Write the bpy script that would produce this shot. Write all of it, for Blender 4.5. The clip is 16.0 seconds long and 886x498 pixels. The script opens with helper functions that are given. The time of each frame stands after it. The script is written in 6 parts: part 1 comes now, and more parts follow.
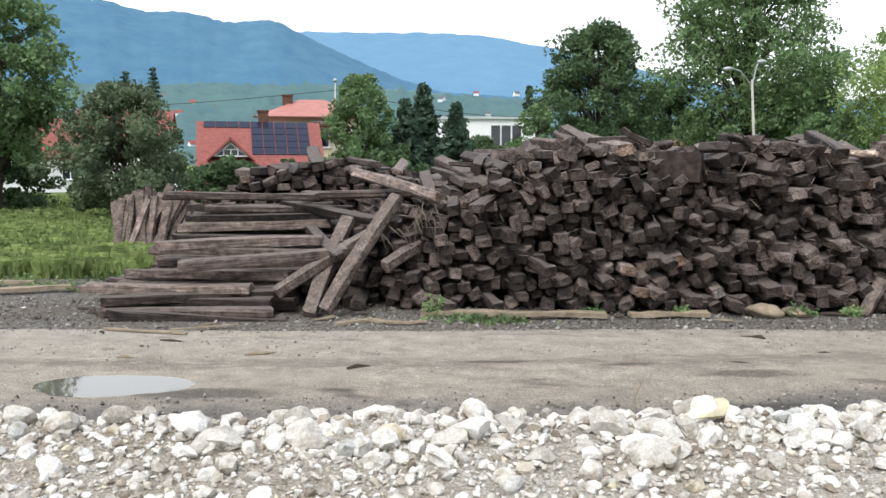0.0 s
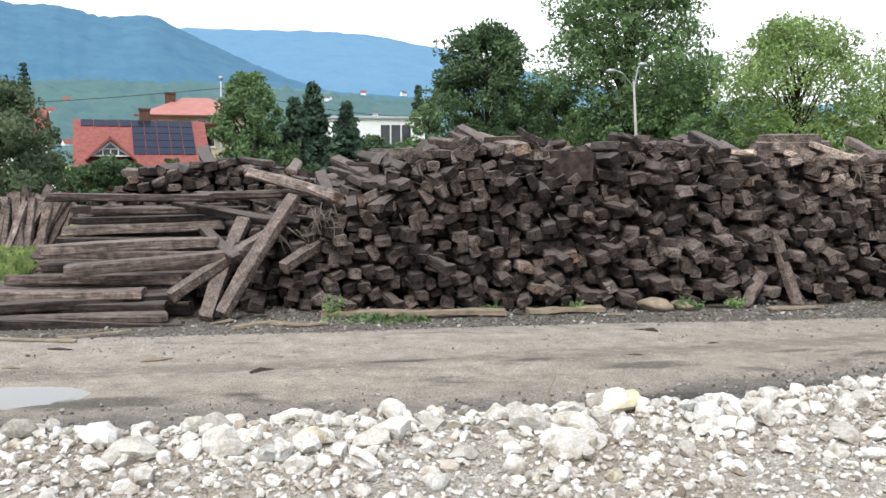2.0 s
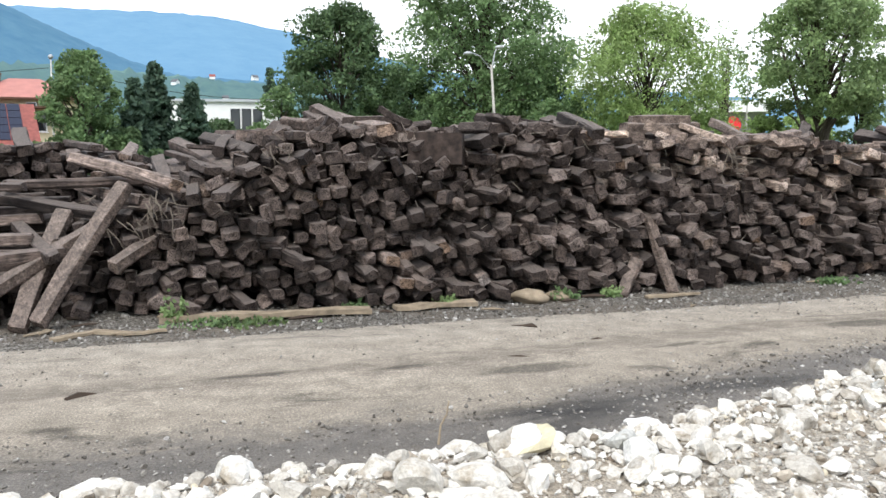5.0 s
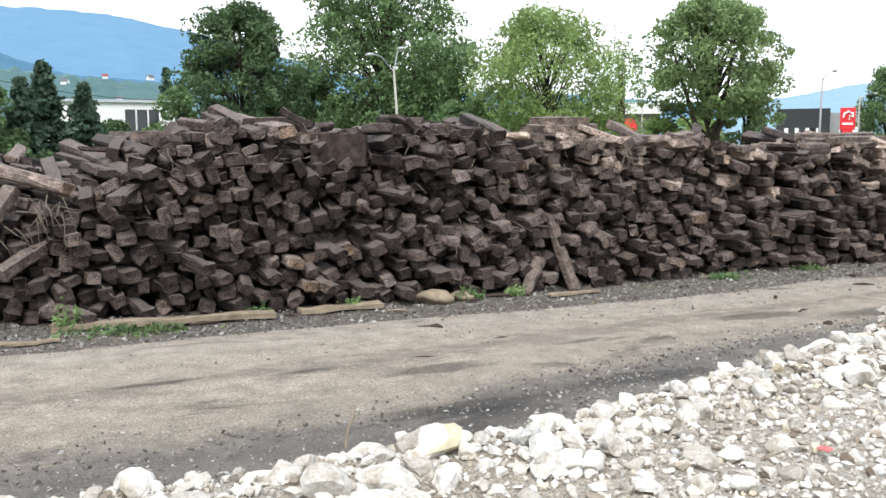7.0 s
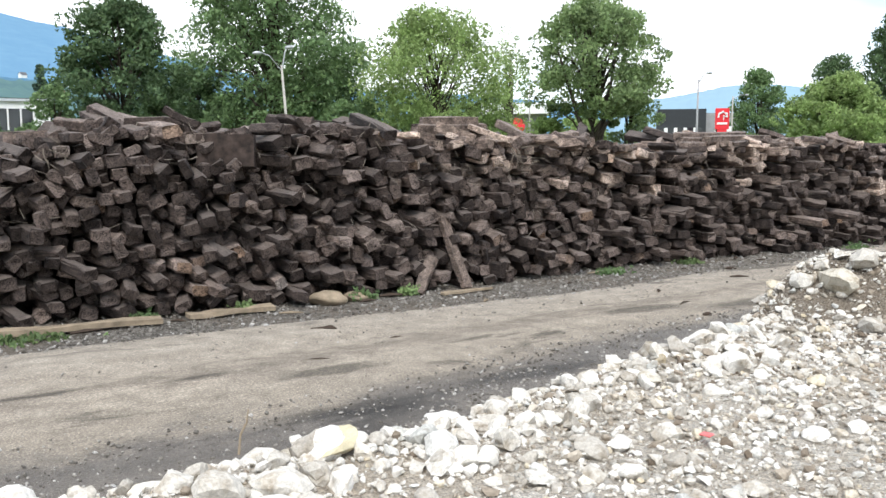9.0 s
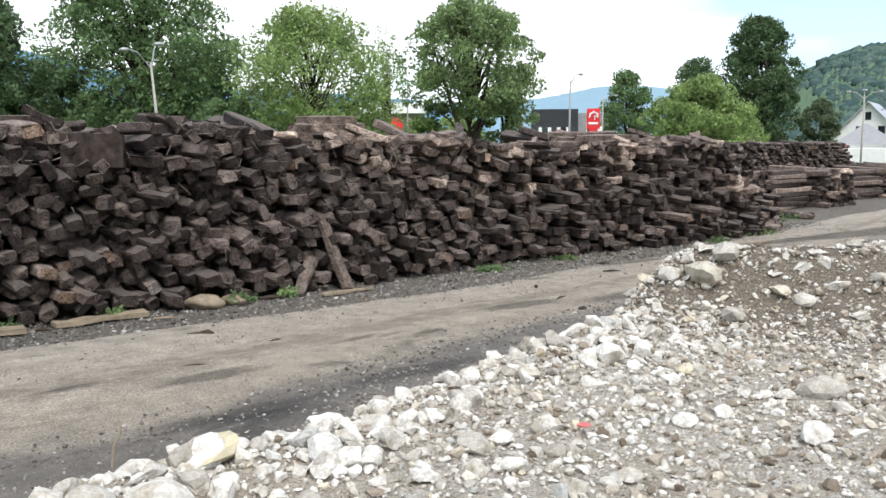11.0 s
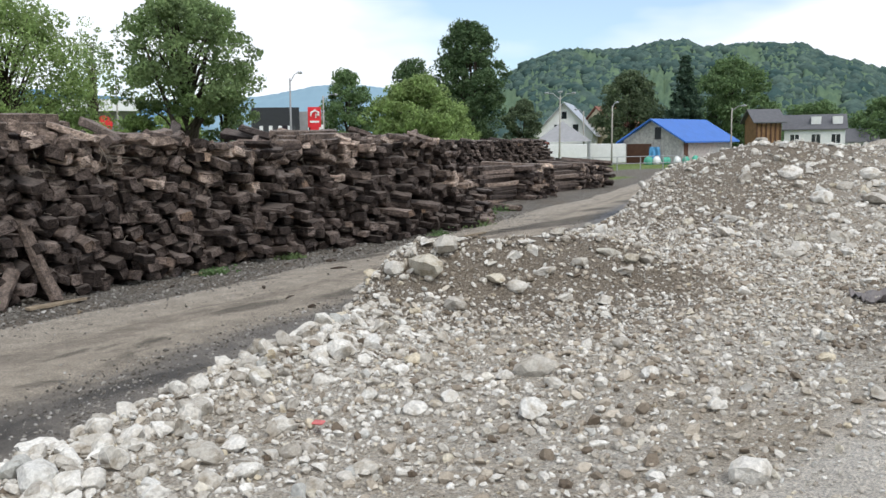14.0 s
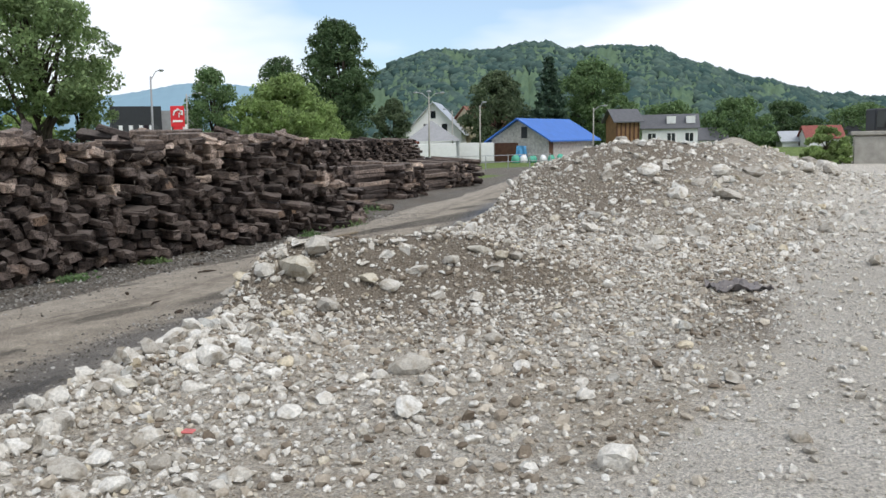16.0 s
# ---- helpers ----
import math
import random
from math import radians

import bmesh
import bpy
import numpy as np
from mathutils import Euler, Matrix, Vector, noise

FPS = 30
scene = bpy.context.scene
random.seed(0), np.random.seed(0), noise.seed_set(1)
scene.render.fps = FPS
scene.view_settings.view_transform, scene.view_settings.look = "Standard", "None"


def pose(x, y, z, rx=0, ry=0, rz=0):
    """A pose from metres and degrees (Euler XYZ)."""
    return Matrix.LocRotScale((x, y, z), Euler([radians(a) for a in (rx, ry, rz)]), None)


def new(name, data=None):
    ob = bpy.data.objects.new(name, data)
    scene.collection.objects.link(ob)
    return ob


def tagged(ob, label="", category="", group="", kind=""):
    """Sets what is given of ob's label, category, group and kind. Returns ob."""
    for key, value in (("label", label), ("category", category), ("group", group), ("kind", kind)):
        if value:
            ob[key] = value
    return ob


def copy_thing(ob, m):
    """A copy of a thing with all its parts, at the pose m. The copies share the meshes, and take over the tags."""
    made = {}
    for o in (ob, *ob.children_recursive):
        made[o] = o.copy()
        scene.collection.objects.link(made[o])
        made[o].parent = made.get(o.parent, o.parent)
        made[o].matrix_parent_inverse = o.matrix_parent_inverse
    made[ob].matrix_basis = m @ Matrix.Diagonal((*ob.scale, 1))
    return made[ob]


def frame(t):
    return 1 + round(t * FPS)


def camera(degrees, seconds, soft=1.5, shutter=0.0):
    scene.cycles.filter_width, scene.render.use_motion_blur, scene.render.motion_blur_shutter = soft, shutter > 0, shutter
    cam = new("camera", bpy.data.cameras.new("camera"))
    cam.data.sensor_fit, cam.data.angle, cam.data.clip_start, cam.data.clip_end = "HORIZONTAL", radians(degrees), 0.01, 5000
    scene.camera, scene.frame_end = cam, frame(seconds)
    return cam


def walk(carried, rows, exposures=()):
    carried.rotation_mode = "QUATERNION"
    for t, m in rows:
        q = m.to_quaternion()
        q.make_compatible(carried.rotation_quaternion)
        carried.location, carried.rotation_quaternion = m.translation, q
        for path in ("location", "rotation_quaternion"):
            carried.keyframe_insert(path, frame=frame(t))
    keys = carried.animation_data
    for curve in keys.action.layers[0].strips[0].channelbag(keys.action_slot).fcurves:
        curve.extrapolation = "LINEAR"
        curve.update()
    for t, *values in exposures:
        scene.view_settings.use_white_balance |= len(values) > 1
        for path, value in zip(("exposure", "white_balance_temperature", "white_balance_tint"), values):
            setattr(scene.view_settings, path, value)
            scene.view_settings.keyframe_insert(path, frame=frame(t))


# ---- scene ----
cam = camera(53.12, 16.0)
ROWS = [
    (0, 0.005, -1.250, 2.250, 84.429, -0.344, 0.210),
    (0.5, -0.030, -1.250, 2.250, 84.434, -0.317, -1.381),
    (1, -0.070, -1.248, 2.250, 84.434, -0.310, -3.224),
    (1.5, -0.108, -1.245, 2.250, 84.440, -0.279, -4.948),
    (2, -0.152, -1.241, 2.250, 84.431, -0.233, -6.986),
    (2.5, -0.179, -1.237, 2.250, 84.440, -0.181, -8.279),
    (3, -0.140, -0.807, 2.233, 84.220, -0.174, -9.847),
    (3.5, -0.046, -0.230, 2.209, 83.845, -0.139, -11.397),
    (4, 0.000, 0.000, 2.200, 83.659, -0.107, -13.068),
    (6.5, 0.000, 0.000, 2.200, 83.636, 0.070, -20.946),
    (7, 0.000, 0.000, 2.200, 83.634, 0.094, -22.465),
    (7.5, 0.000, 0.000, 2.200, 83.622, 0.121, -23.633),
    (8, 0.000, 0.000, 2.200, 83.617, 0.133, -25.350),
    (8.5, 0.000, 0.000, 2.200, 83.607, 0.204, -27.213),
    (9, 0.000, 0.000, 2.200, 83.596, 0.295, -29.466),
    (11.5, 0.000, 0.000, 2.200, 83.469, 0.527, -40.281),
    (12, 0.000, 0.000, 2.200, 83.407, 0.648, -44.087),
    (12.5, 0.000, 0.000, 2.200, 83.353, 0.711, -47.504),
    (13, 0.000, 0.000, 2.200, 83.307, 0.752, -49.858),
    (13.5, 0.000, 0.000, 2.200, 83.270, 0.820, -52.147),
    (14, 0.000, 0.000, 2.200, 83.217, 0.856, -54.944),
    (14.5, 0.000, 0.000, 2.200, 83.171, 0.931, -57.031),
    (15, 0.000, 0.000, 2.200, 83.131, 0.949, -59.162),
    (15.5, 0.000, 0.000, 2.200, 83.096, 0.990, -61.158),
    (16, 0.000, 0.000, 2.200, 83.042, 1.046, -63.274),
]
walk(cam, [(t, pose(x, y, z, rx, ry, rz)) for t, x, y, z, rx, ry, rz in ROWS],
     exposures=[(0, 0.66), (2.5, 0.72), (6.5, 0.82), (9, 0.8), (12.5, 0.32), (16, 0.06)])

# ---- world and sun: a bright overcast sky ----
SUN_EL, SUN_AZ = 52, 205
world = bpy.data.worlds.new("overcast_sky")
scene.world = world
world.use_nodes = True
wn, wl = world.node_tree.nodes, world.node_tree.links
wn.clear()
w_out, w_bg = wn.new("ShaderNodeOutputWorld"), wn.new("ShaderNodeBackground")
sky = wn.new("ShaderNodeTexSky")
sky.sky_type, sky.sun_disc = "NISHITA", False
sky.sun_elevation, sky.sun_rotation = radians(SUN_EL), radians(SUN_AZ)
w_tc, w_map, w_noise, w_ramp = (wn.new("ShaderNode" + k) for k in ("TexCoord", "Mapping", "TexNoise", "ValToRGB"))
w_map.inputs["Scale"].default_value = (1.0, 1.0, 3.2)
w_noise.inputs["Scale"].default_value, w_noise.inputs["Detail"].default_value = 1.6, 5
w_ramp.color_ramp.elements[0].position, w_ramp.color_ramp.elements[1].position = 0.41, 0.53
w_ramp.color_ramp.elements[0].color, w_ramp.color_ramp.elements[1].color = (0.25, 0.25, 0.25, 1), (1, 1, 1, 1)
w_cloud = wn.new("ShaderNodeMix")
w_cloud.data_type = "RGBA"
w_scale = wn.new("ShaderNodeMix")
w_scale.data_type, w_scale.blend_type = "RGBA", "MULTIPLY"
w_scale.inputs[0].default_value = 1.0
w_scale.inputs[7].default_value = (0.105, 0.13, 0.155, 1)
wl.new(sky.outputs[0], w_scale.inputs[6])
wl.new(w_tc.outputs["Generated"], w_map.inputs[0])
wl.new(w_map.outputs[0], w_noise.inputs["Vector"])
wl.new(w_noise.outputs[0], w_ramp.inputs[0])
wl.new(w_ramp.outputs[0], w_cloud.inputs[0])
wl.new(w_scale.outputs[2], w_cloud.inputs[6])
w_cloud.inputs[7].default_value = (0.98, 1.03, 1.09, 1)
wl.new(w_cloud.outputs[2], w_bg.inputs[0])
w_bg.inputs[1].default_value = 1.0
wl.new(w_bg.outputs[0], w_out.inputs[0])

sun = new("sun", bpy.data.lights.new("sun", "SUN"))
sun.data.energy, sun.data.angle, sun.data.color = 1.9, radians(25), (1.0, 0.98, 0.95)
sun.rotation_euler = (radians(90 - SUN_EL), 0, radians(180 - SUN_AZ))

# ---- materials ----
def material(name, rough=0.9, spec=0.3, metal=0.0):
    m = bpy.data.materials.new(name)
    m.use_nodes = True
    b = m.node_tree.nodes["Principled BSDF"]
    b.inputs["Roughness"].default_value, b.inputs["Metallic"].default_value = rough, metal
    b.inputs["Specular IOR Level"].default_value = spec
    return m, m.node_tree.nodes, m.node_tree.links, b


def coords(n, l, scale=(1, 1, 1), space="Object"):
    tc, mp = n.new("ShaderNodeTexCoord"), n.new("ShaderNodeMapping")
    mp.inputs["Scale"].default_value = scale
    l.new(tc.outputs[space], mp.inputs[0])
    return mp.outputs[0]


def world_coords(n, l, scale=(1, 1, 1)):
    g, mp = n.new("ShaderNodeNewGeometry"), n.new("ShaderNodeMapping")
    mp.inputs["Scale"].default_value = scale
    l.new(g.outputs["Position"], mp.inputs[0])
    return mp.outputs[0]


def noise_tex(n, l, vec, scale, detail=4, rough=0.55, distort=0.0):
    t = n.new("ShaderNodeTexNoise")
    t.inputs["Scale"].default_value, t.inputs["Detail"].default_value = scale, detail
    t.inputs["Roughness"].default_value, t.inputs["Distortion"].default_value = rough, distort
    l.new(vec, t.inputs["Vector"])
    return t.outputs[0]


def ramp(n, l, fac, stops):
    r = n.new("ShaderNodeValToRGB")
    e = r.color_ramp.elements
    while len(e) < len(stops):
        e.new(0.5)
    for el, (p, c) in zip(e, stops):
        el.position = p
        el.color = (*c, 1) if len(c) == 3 else c
    l.new(fac, r.inputs[0])
    return r.outputs[0]


def mix(n, l, a, b, fac=0.5, kind="MIX"):
    m = n.new("ShaderNodeMix")
    m.data_type, m.blend_type = "RGBA", kind
    for sock, v in ((m.inputs[0], fac), (m.inputs[6], a), (m.inputs[7], b)):
        if hasattr(v, "links"):
            l.new(v, sock)
        elif isinstance(v, tuple):
            sock.default_value = (*v, 1)
        else:
            sock.default_value = v
    return m.outputs[2]


def bump(n, l, height, b, strength=0.5, dist=0.02):
    k = n.new("ShaderNodeBump")
    k.inputs["Strength"].default_value, k.inputs["Distance"].default_value = strength, dist
    l.new(height, k.inputs["Height"])
    l.new(k.outputs[0], b.inputs["Normal"])


def grey(v):
    return (v, v, v)


def plain(name, col, rough=0.7, spec=0.3, metal=0.0, var=0.18, scale=3.0, grain=0.0):
    """A paint or plaster with soft stains and a fine grain."""
    m, n, l, b = material(name, rough, spec, metal)
    v = coords(n, l)
    big, small = noise_tex(n, l, v, scale, 5), noise_tex(n, l, v, scale * 14, 3)
    a = ramp(n, l, big, [(0.3, tuple(c * (1 - var) for c in col)), (0.7, tuple(min(1, c * (1 + var * 0.6)) for c in col))])
    f = ramp(n, l, small, [(0.3, grey(0.85)), (0.7, grey(1.0))])
    l.new(mix(n, l, a, f, 1.0, "MULTIPLY"), b.inputs["Base Color"])
    if grain:
        bump(n, l, small, b, 0.4, grain)
    return m


def random_socket(n, island):
    if island:
        return n.new("ShaderNodeNewGeometry").outputs["Random Per Island"]
    return n.new("ShaderNodeObjectInfo").outputs["Random"]


def wood_materials(island, paler=False):
    """Weathered creosoted oak: long faces and sawn ends; the paler kind is the same wood with its tones scaled up."""
    tail = ("_paler" if paler else "") + ("_mass" if island else "")
    k = 3.4 if paler else 1.08
    warm = (0.98, 0.96, 0.95) if paler else (1.0, 0.965, 1.0)
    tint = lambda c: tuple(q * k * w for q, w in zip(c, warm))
    m, n, l, b = material("old_sleeper_wood" + tail, 0.86, 0.28)
    rnd = random_socket(n, island)
    v = coords(n, l, (34, 2.2, 34)) if not island else world_coords(n, l, (34, 2.2, 34))
    g = noise_tex(n, l, v, 1.0, 6, 0.7, 0.7)
    blot = noise_tex(n, l, world_coords(n, l), 7, 5, 0.65)
    tone = ramp(n, l, rnd, [(0.0, tint((0.022, 0.017, 0.0145))), (0.45, tint((0.052, 0.040, 0.033))), (0.8, tint((0.096, 0.074, 0.060))), (1.0, tint((0.20, 0.158, 0.128)))])
    streak = ramp(n, l, g, [(0.3, grey(0.3)), (0.5, grey(0.95)), (0.7, grey(2.1))])
    stain = ramp(n, l, blot, [(0.34, grey(0.45)), (0.64, grey(1.45))])
    col = mix(n, l, mix(n, l, tone, streak, 1.0, "MULTIPLY"), stain, 1.0, "MULTIPLY")
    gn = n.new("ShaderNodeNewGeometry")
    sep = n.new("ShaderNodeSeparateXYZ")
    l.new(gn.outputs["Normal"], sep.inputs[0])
    # up-facing faces mixed paler: light from above put into the wood's colour
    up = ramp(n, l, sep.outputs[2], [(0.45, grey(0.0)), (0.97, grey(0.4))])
    dust_and_toplight = mix(n, l, (0.13, 0.105, 0.092), (0.36, 0.305, 0.27), g)
    l.new(mix(n, l, col, dust_and_toplight, up), b.inputs["Base Color"])
    bump(n, l, g, b, 1.0, 0.03)
    e, n, l, b = material("sleeper_end_grain" + tail, 0.9, 0.22)
    rnd = random_socket(n, island)
    v = coords(n, l, (1, 1, 1)) if not island else world_coords(n, l, (1, 1, 1))
    g, s, d = noise_tex(n, l, v, 13, 5, 0.7, 2.8), noise_tex(n, l, v, 60, 4), noise_tex(n, l, v, 5, 4, 0.6)
    tone = ramp(n, l, rnd, [(0.0, tint((0.030, 0.023, 0.019))), (0.4, tint((0.066, 0.052, 0.043))), (0.8, tint((0.116, 0.093, 0.078))), (0.95, tint((0.18, 0.147, 0.124))), (0.985, tint((0.17, 0.115, 0.075))), (1.0, tint((0.21, 0.185, 0.16)))])
    crack = ramp(n, l, g, [(0.40, grey(0.2)), (0.45, grey(0.85)), (0.62, grey(1.55))])
    fine = ramp(n, l, s, [(0.3, grey(0.75)), (0.7, grey(1.2))])
    wet = ramp(n, l, d, [(0.35, grey(0.6)), (0.65, grey(1.25))])
    col = mix(n, l, mix(n, l, tone, crack, 1.0, "MULTIPLY"), fine, 1.0, "MULTIPLY")
    l.new(mix(n, l, col, wet, 1.0, "MULTIPLY"), b.inputs["Base Color"])
    bump(n, l, g, b, 1.0, 0.03)
    return m, e


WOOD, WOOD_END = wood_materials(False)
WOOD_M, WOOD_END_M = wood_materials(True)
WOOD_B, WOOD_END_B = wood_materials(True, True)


def stone_material(island):
    m, n, l, b = material("pale_rubble_stone" + ("_mass" if island else ""), 0.93, 0.2)
    rnd = random_socket(n, island)
    v = world_coords(n, l)
    big, small = noise_tex(n, l, v, 9, 5, 0.6), noise_tex(n, l, v, 60, 4, 0.6)
    tone = ramp(n, l, rnd, [(0.0, (0.40, 0.375, 0.335)), (0.25, (0.54, 0.515, 0.47)), (0.5, (0.66, 0.64, 0.60)), (0.82, (0.76, 0.745, 0.71)), (0.9, (0.46, 0.465, 0.45)), (0.96, (0.62, 0.55, 0.42)), (1.0, (0.78, 0.765, 0.73))])
    dirt = ramp(n, l, big, [(0.32, (0.55, 0.49, 0.41)), (0.52, (0.98, 0.96, 0.93))])
    spk = ramp(n, l, small, [(0.3, grey(0.72)), (0.65, grey(1.08))])
    l.new(mix(n, l, mix(n, l, tone, dirt, 1.0, "MULTIPLY"), spk, 1.0, "MULTIPLY"), b.inputs["Base Color"])
    bump(n, l, small, b, 0.6, 0.012)
    return m


STONE, STONE_M = stone_material(False), stone_material(True)


def gravel_stone_material():
    m, n, l, b = material("grey_ballast", 0.9, 0.25)
    rnd = random_socket(n, True)
    v = world_coords(n, l)
    tone = ramp(n, l, rnd, [(0.0, (0.085, 0.075, 0.064)), (0.4, (0.17, 0.155, 0.135)), (0.75, (0.27, 0.25, 0.22)), (1.0, (0.45, 0.43, 0.40))])
    f = ramp(n, l, noise_tex(n, l, v, 80, 3), [(0.3, grey(0.7)), (0.7, grey(1.1))])
    l.new(mix(n, l, tone, f, 1.0, "MULTIPLY"), b.inputs["Base Color"])
    return m


BALLAST = gravel_stone_material()


def clod_material():
    m, n, l, b = material("earth_clod", 0.95, 0.15)
    tone = ramp(n, l, random_socket(n, True), [(0.0, (0.15, 0.118, 0.088)), (0.5, (0.33, 0.28, 0.22)), (1.0, (0.56, 0.50, 0.415))])
    f = ramp(n, l, noise_tex(n, l, world_coords(n, l), 70, 3), [(0.3, grey(0.75)), (0.7, grey(1.1))])
    l.new(mix(n, l, tone, f, 1.0, "MULTIPLY"), b.inputs["Base Color"])
    return m


CLOD = clod_material()


def ground_material():
    """Dark ballast by the road, pale rubble dust on the bank, grass far behind."""
    m, n, l, b = material("yard_ground", 0.95, 0.2)
    v = world_coords(n, l)
    sep = n.new("ShaderNodeSeparateXYZ")
    l.new(v, sep.inputs[0])
    peb = n.new("ShaderNodeTexVoronoi")
    peb.inputs["Scale"].default_value = 26
    l.new(v, peb.inputs["Vector"])
    fine, mid, big = noise_tex(n, l, v, 75, 4, 0.65), noise_tex(n, l, v, 5, 5, 0.6), noise_tex(n, l, v, 0.7, 5, 0.6)
    gravel = ramp(n, l, peb.outputs["Color"], [(0.1, (0.10, 0.089, 0.075)), (0.5, (0.19, 0.172, 0.148)), (0.9, (0.33, 0.305, 0.27))])
    soil = ramp(n, l, mid, [(0.3, (0.135, 0.108, 0.082)), (0.7, (0.24, 0.205, 0.165))])
    yard = mix(n, l, gravel, soil, ramp(n, l, big, [(0.42, grey(0.0)), (0.62, grey(0.8))]))
    pale = ramp(n, l, peb.outputs["Color"], [(0.1, (0.44, 0.385, 0.315)), (0.5, (0.58, 0.525, 0.45)), (0.9, (0.74, 0.70, 0.63))])
    ochre = ramp(n, l, mid, [(0.3, (0.38, 0.315, 0.235)), (0.7, (0.56, 0.49, 0.40))])
    bank = mix(n, l, pale, ochre, ramp(n, l, big, [(0.4, grey(0.15)), (0.6, grey(0.9))]))
    za = n.new("ShaderNodeAttribute")
    za.attribute_name = "earth"
    zs = n.new("ShaderNodeMath")
    zs.operation = "MULTIPLY_ADD"
    l.new(mid, zs.inputs[0])
    zs.inputs[1].default_value = 0.5
    l.new(za.outputs["Fac"], zs.inputs[2])
    earth = ramp(n, l, fine, [(0.3, (0.135, 0.106, 0.078)), (0.7, (0.28, 0.235, 0.182))])
    bank = mix(n, l, bank, earth, ramp(n, l, zs.outputs[0], [(0.45, grey(0.0)), (0.8, grey(0.9))]))
    da = n.new("ShaderNodeAttribute")
    da.attribute_name = "dust_and_toplight"
    ds = n.new("ShaderNodeMath")
    ds.operation = "MULTIPLY_ADD"
    l.new(mid, ds.inputs[0])
    ds.inputs[1].default_value = 0.6
    l.new(da.outputs["Fac"], ds.inputs[2])
    packed = ramp(n, l, big, [(0.3, (0.58, 0.525, 0.45)), (0.7, (0.74, 0.685, 0.61))])
    bank = mix(n, l, bank, packed, ramp(n, l, ds.outputs[0], [(0.65, grey(0.0)), (0.95, grey(0.9))]))
    # the bank is what lies above the yard's level
    hz = n.new("ShaderNodeMath")
    hz.operation = "MULTIPLY_ADD"
    l.new(mid, hz.inputs[0])
    hz.inputs[1].default_value = 0.3
    l.new(sep.outputs[2], hz.inputs[2])
    lift = ramp(n, l, hz.outputs[0], [(0.24, grey(0.0)), (0.42, grey(1.0))])
    col = mix(n, l, yard, bank, lift)
    at = n.new("ShaderNodeAttribute")
    at.attribute_name = "grass"
    gf = n.new("ShaderNodeMath")
    gf.operation = "MULTIPLY_ADD"
    l.new(big, gf.inputs[0])
    gf.inputs[1].default_value = 0.7
    l.new(at.outputs["Fac"], gf.inputs[2])
    gmask = ramp(n, l, gf.outputs[0], [(0.72, grey(0.0)), (0.95, grey(1.0))])
    turf = ramp(n, l, noise_tex(n, l, v, 9, 5, 0.7), [(0.3, (0.10, 0.15, 0.04)), (0.7, (0.22, 0.28, 0.09))])
    col = mix(n, l, col, turf, gmask)
    shade = ramp(n, l, fine, [(0.3, grey(0.5)), (0.5, grey(1.0)), (0.7, grey(1.45))])
    l.new(mix(n, l, col, shade, 1.0, "MULTIPLY"), b.inputs["Base Color"])
    add = n.new("ShaderNodeMath")
    l.new(peb.outputs["Distance"], add.inputs[0])
    l.new(fine, add.inputs[1])
    bump(n, l, add.outputs[0], b, 1.0, 0.045)
    return m


GROUND = ground_material()


def road_material():
    """Rolled earth and gravel: two pale ruts, damp dark stretches between them."""
    m, n, l, b = material("rolled_earth_road", 0.9, 0.3)
    v = world_coords(n, l)
    at = n.new("ShaderNodeAttribute")
    at.attribute_name = "across"
    wob = noise_tex(n, l, world_coords(n, l, (0.7, 1.6, 1)), 1.3, 7, 0.72, 0.8)
    s = n.new("ShaderNodeMath")
    s.operation = "MULTIPLY_ADD"
    l.new(wob, s.inputs[0])
    s.inputs[1].default_value = 0.3
    l.new(at.outputs["Fac"], s.inputs[2])
    band = ramp(n, l, s.outputs[0], [(0.28, (0.16, 0.14, 0.118)), (0.36, (0.14, 0.124, 0.106)), (0.43, (0.15, 0.132, 0.112)), (0.50, (0.28, 0.24, 0.19)), (0.68, (0.335, 0.288, 0.23)), (0.74, (0.22, 0.187, 0.15)), (0.80, (0.33, 0.284, 0.228)), (1.0, (0.335, 0.293, 0.24))])
    mid, fine = noise_tex(n, l, v, 3.2, 6, 0.65), noise_tex(n, l, v, 55, 4, 0.7)
    patch = ramp(n, l, noise_tex(n, l, world_coords(n, l, (0.5, 1.1, 1)), 1.1, 5, 0.6, 0.8), [(0.30, grey(0.38)), (0.40, grey(1.0))])
    stain = ramp(n, l, mid, [(0.3, grey(0.68)), (0.7, grey(1.15))])
    grit = ramp(n, l, fine, [(0.28, grey(0.5)), (0.52, grey(0.98)), (0.68, grey(1.75))])
    col = mix(n, l, mix(n, l, band, stain, 1.0, "MULTIPLY"), grit, 1.0, "MULTIPLY")
    da = n.new("ShaderNodeAttribute")
    da.attribute_name = "damp"
    dm = n.new("ShaderNodeMath")
    dm.operation = "MULTIPLY_ADD"
    l.new(mid, dm.inputs[0])
    dm.inputs[1].default_value = 0.9
    l.new(da.outputs["Fac"], dm.inputs[2])
    wet = ramp(n, l, dm.outputs[0], [(0.75, grey(1.0)), (1.05, grey(0.42))])
    col = mix(n, l, col, wet, 1.0, "MULTIPLY")
    l.new(mix(n, l, col, patch, 1.0, "MULTIPLY"), b.inputs["Base Color"])
    l.new(ramp(n, l, s.outputs[0], [(0.40, grey(0.5)), (0.56, grey(0.92))]), b.inputs["Roughness"])
    bump(n, l, fine, b, 0.8, 0.02)
    return m


ROAD = road_material()


